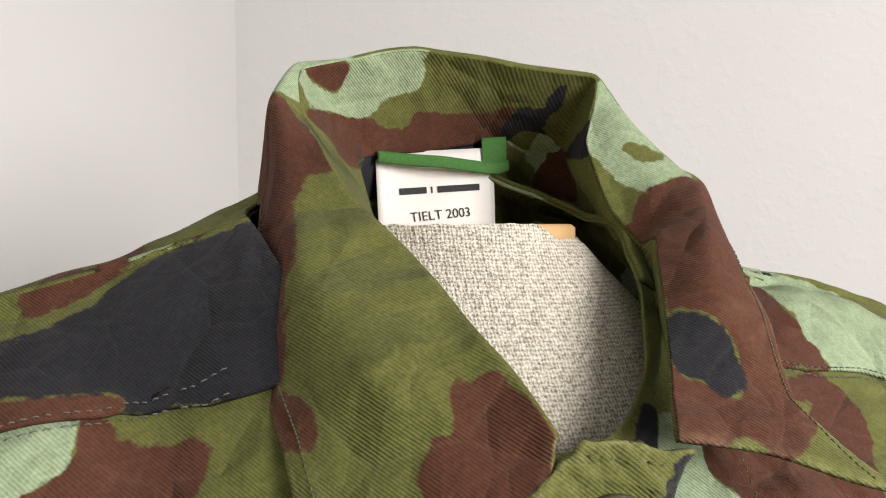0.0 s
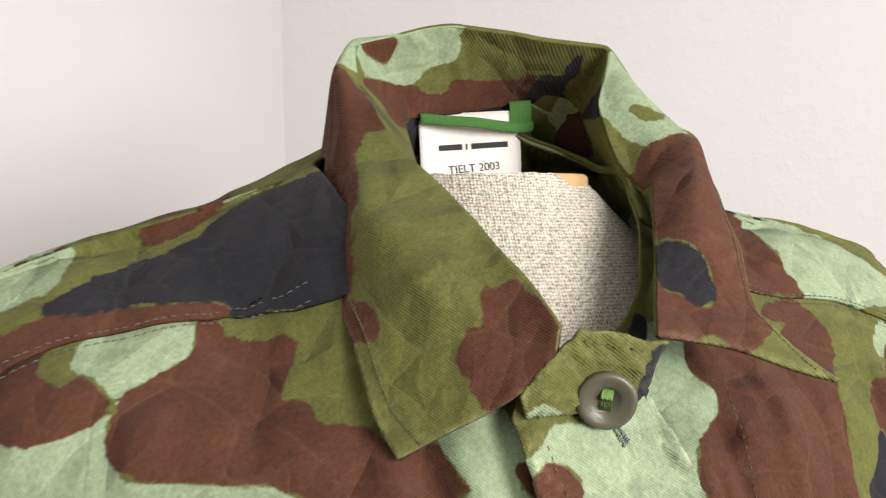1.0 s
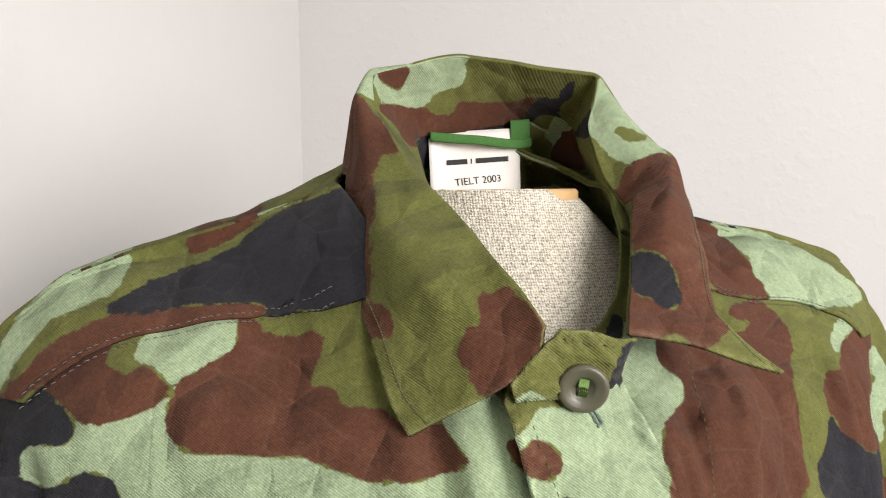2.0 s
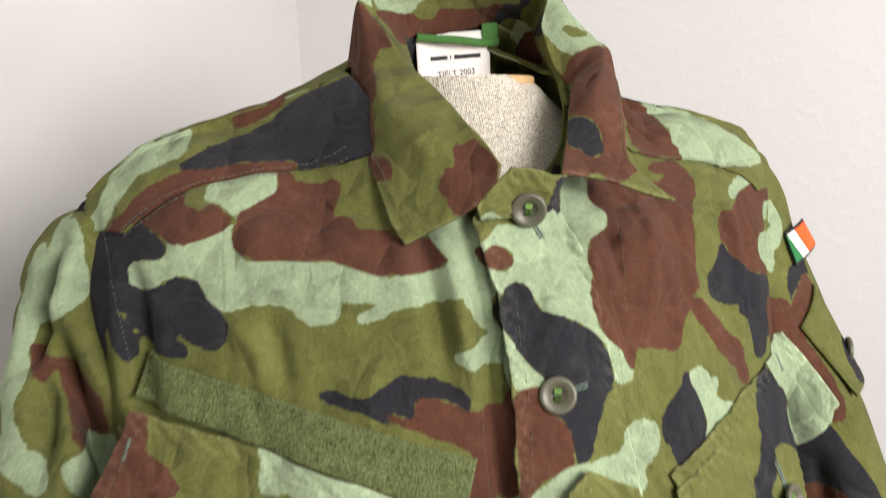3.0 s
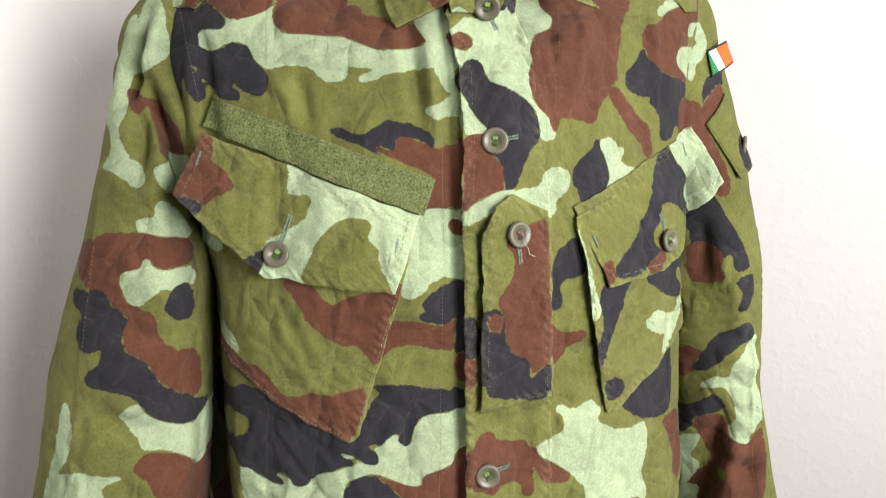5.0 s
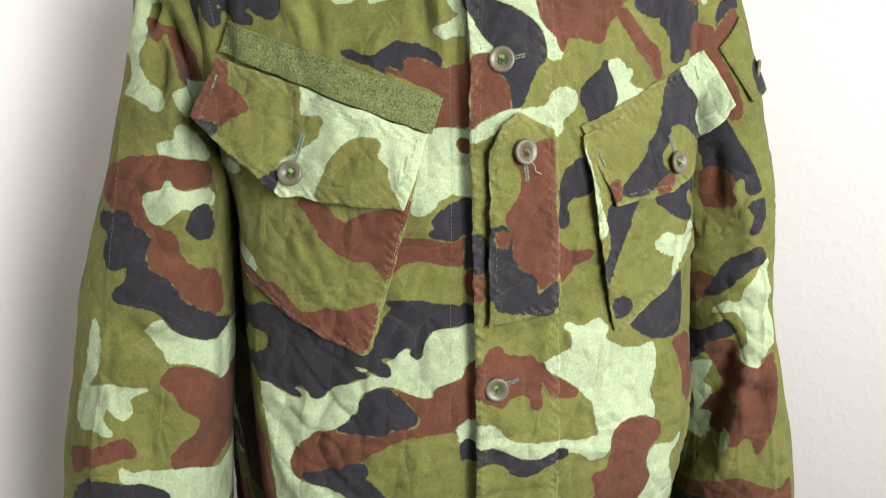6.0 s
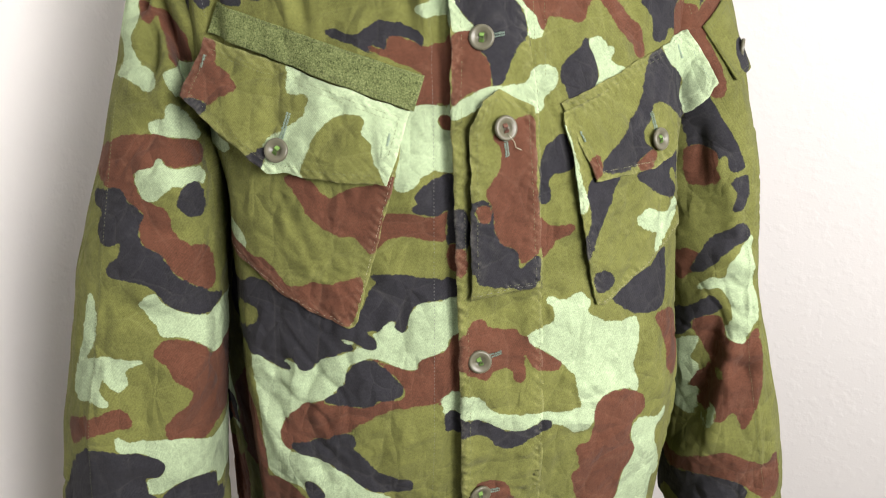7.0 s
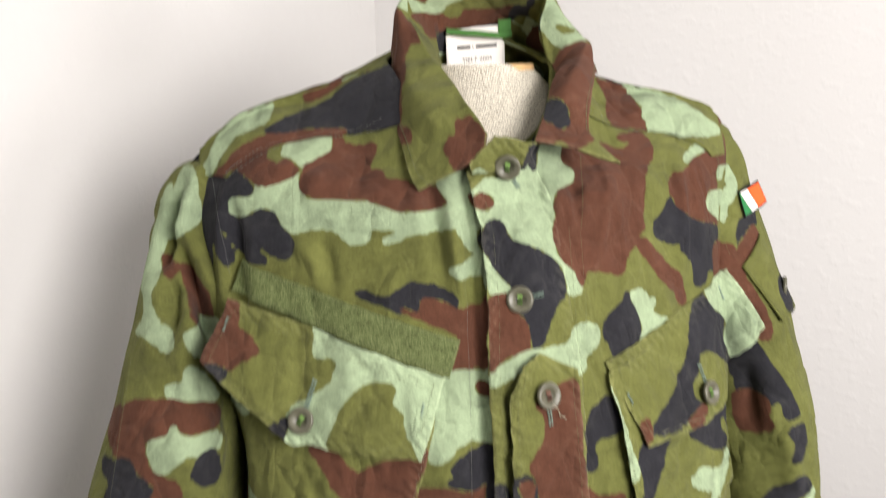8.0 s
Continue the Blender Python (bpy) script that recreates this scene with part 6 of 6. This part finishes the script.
FLAG = [(0.2475, -0.0310, 1.4055), (0.2745, -0.0180, 1.4130), (0.2795, -0.0260, 1.3930), (0.2490, -0.0420, 1.3815)]
flag = patch("flag_patch", FLAG, DARK_EDGE, sleeve_right, None, 0.0020, label="small tricolour flag patch with a black edge")
ARM_FLAP = [(0.232, -0.078, 1.349), (0.262, -0.045, 1.367), (0.284, -0.060, 1.300), (0.258, -0.092, 1.296)]
dye("arm_flap", "black", 0.268, 1.322, 0.276, 1.330, 0.284, 1.322, 0.282, 1.308, 0.272, 1.306)
arm_flap = patch("arm_pocket_flap", ARM_FLAP, CAMO, sleeve_right, RIGHT_TREE, 0.0060, thick=0.0022, panel="arm_flap", label="camouflage arm pocket flap")


def stripe(name, material, top, bottom):
    """A flag stripe, from its two edges at the top and at the bottom; the hem of the green one is tucked under."""
    verts = []
    for j in range(13):
        v = j / 12
        u0, u1 = top[0] + (bottom[0] - top[0]) * v, top[1] + (bottom[1] - top[1]) * v
        verts += [patch_point(FLAG, u0 + (u1 - u0) * i / 6, 0.08 + 0.84 * v, 0.0032, None) for i in range(7)]
    me = mesh_of(name, verts, grid_faces(13, 7), material)
    if sum(p.normal.dot(Vector((0.5, -0.8, 0))) for p in me.polygons) < 0:
        me.flip_normals()
    ob = new(name, me)
    ob.parent = flag
    ob.matrix_parent_inverse = flag.matrix_world.inverted()
    thicken(ob, 0.0006)


stripe("green_stripe", FLAG_GREEN, (0.0, 0.02), (0.0, 0.22))
stripe("white_stripe", FLAG_WHITE, (0.02, 0.30), (0.22, 0.48))
stripe("orange_stripe", FLAG_ORANGE, (0.30, 0.93), (0.48, 0.95))
made = []
for u0, v0, u1, v1, count in ((0.06, 0.06, 0.94, 0.06, 12), (0.94, 0.06, 0.94, 0.94, 20), (0.94, 0.94, 0.06, 0.94, 12), (0.06, 0.94, 0.06, 0.06, 20), (0.06, 0.12, 0.94, 0.12, 12)):
    for k in range(count):
        ends = [patch_point(ARM_FLAP, u0 + (u1 - u0) * f, v0 + (v1 - v0) * f, 0.0063, RIGHT_TREE) for f in (k / count, (k + 0.62) / count)]
        made.append(strand(ends, 0.00024, 4))
tagged(part("stitching", join_strands(made), SEAM_THREAD, arm_flap), kind="stuff")
bm = button_bm()
at = patch_point(ARM_FLAP, 0.80, 0.70, 0.003, RIGHT_TREE)
bm.transform(Matrix.Translation(at) @ Vector((0.85, -0.5, 0)).to_track_quat("-Y", "Z").to_matrix().to_4x4())
part("button", bm, BUTTON, sleeve_right, "dull olive plastic dish button")

# ---- neck label and hanger loop ----
def ribbon(name, path, width, material, parent, label="", thick=0.0006):
    """A flat band along (x, y, z) points, standing upright, of the given height."""
    t = np.linspace(0, len(path) - 1, 14 * (len(path) - 1) + 1)
    line = spline([(i, *p) for i, p in enumerate(path)], t)
    rows = 7
    verts = []
    for k in range(rows):
        off = width * (k / (rows - 1) - 0.5)
        verts += [(x, y - 0.0006 * math.cos(math.pi * off / width), z + off) for x, y, z in line]
    me = mesh_of(name, verts, grid_faces(rows, len(line)), material)
    return thicken(part(name, me, material, parent, label), thick, 0)


rows, cols = 14, 18
verts = []
for j in range(rows):
    for i in range(cols):
        u, v = i / (cols - 1), j / (rows - 1)
        x = -0.0095 + 0.0560 * u + 0.001 * v * (0.5 - u)
        verts.append((x, 0.0525 - 0.006 * v + 0.0016 * math.sin(5 * u + 2 * v), 1.5585 + 0.003 * u - 0.046 * v))
neck_label = thicken(part("neck_label", mesh_of("neck_label", verts, grid_faces(rows, cols), LABEL_CLOTH), LABEL_CLOTH, jacket, "white woven neck label with black print"), 0.0005, 0)
ribbon("hanger_loop", [(-0.010, 0.047, 1.5560), (0.004, 0.0435, 1.5545), (0.018, 0.0405, 1.5535), (0.032, 0.041, 1.5520), (0.044, 0.0445, 1.5515), (0.053, 0.048, 1.5530)], 0.0052, TAPE, jacket, "dark green woven hanger loop")
ribbon("hanger_loop_end", [(0.0405, 0.050, 1.5590), (0.0465, 0.049, 1.5595), (0.0525, 0.0495, 1.5600)], 0.0135, TAPE, jacket)


def label_y(x, z):
    """Depth of the label's face at (x, z)."""
    u = (x + 0.0095) / 0.056
    v = (1.5585 + 0.003 * u - z) / 0.046
    return 0.0525 - 0.006 * v + 0.0016 * math.sin(5 * u + 2 * v) - 0.0007


def printed(text, x, z, size, y):
    data = bpy.data.curves.new("print", "FONT")
    data.body, data.size, data.extrude = text, size, 0.00005
    data.align_x = "CENTER"
    tmp = bpy.data.objects.new("print", data)
    me = bpy.data.meshes.new_from_object(tmp)
    bpy.data.objects.remove(tmp)
    me.materials.clear()
    me.materials.append(INK)
    me.transform(pose(x, y, z, 90, -5, 0))
    for v in me.vertices:
        v.co.y = label_y(v.co.x, v.co.z) + 0.2 * (v.co.y - y)
    part("print", me, INK, neck_label)


printed("TIELT 2003", 0.0195, 1.5285, 0.0060, 0.0452)
# maker's line, as plain bars
for x0, x1 in ((0.001, 0.0135), (0.0155, 0.0162), (0.0185, 0.0385)):
    cols = 8
    verts = []
    for k in range(cols + 1):
        x = x0 + (x1 - x0) * k / cols
        for z in (1.5405 + 0.06 * (x - 0.02), 1.5435 + 0.06 * (x - 0.02)):
            verts.append((x, label_y(x, z), z))
    bar = mesh_of("print", verts, [(2 * k, 2 * k + 2, 2 * k + 3, 2 * k + 1) for k in range(cols)], INK)
    part("print", bar, INK, neck_label)
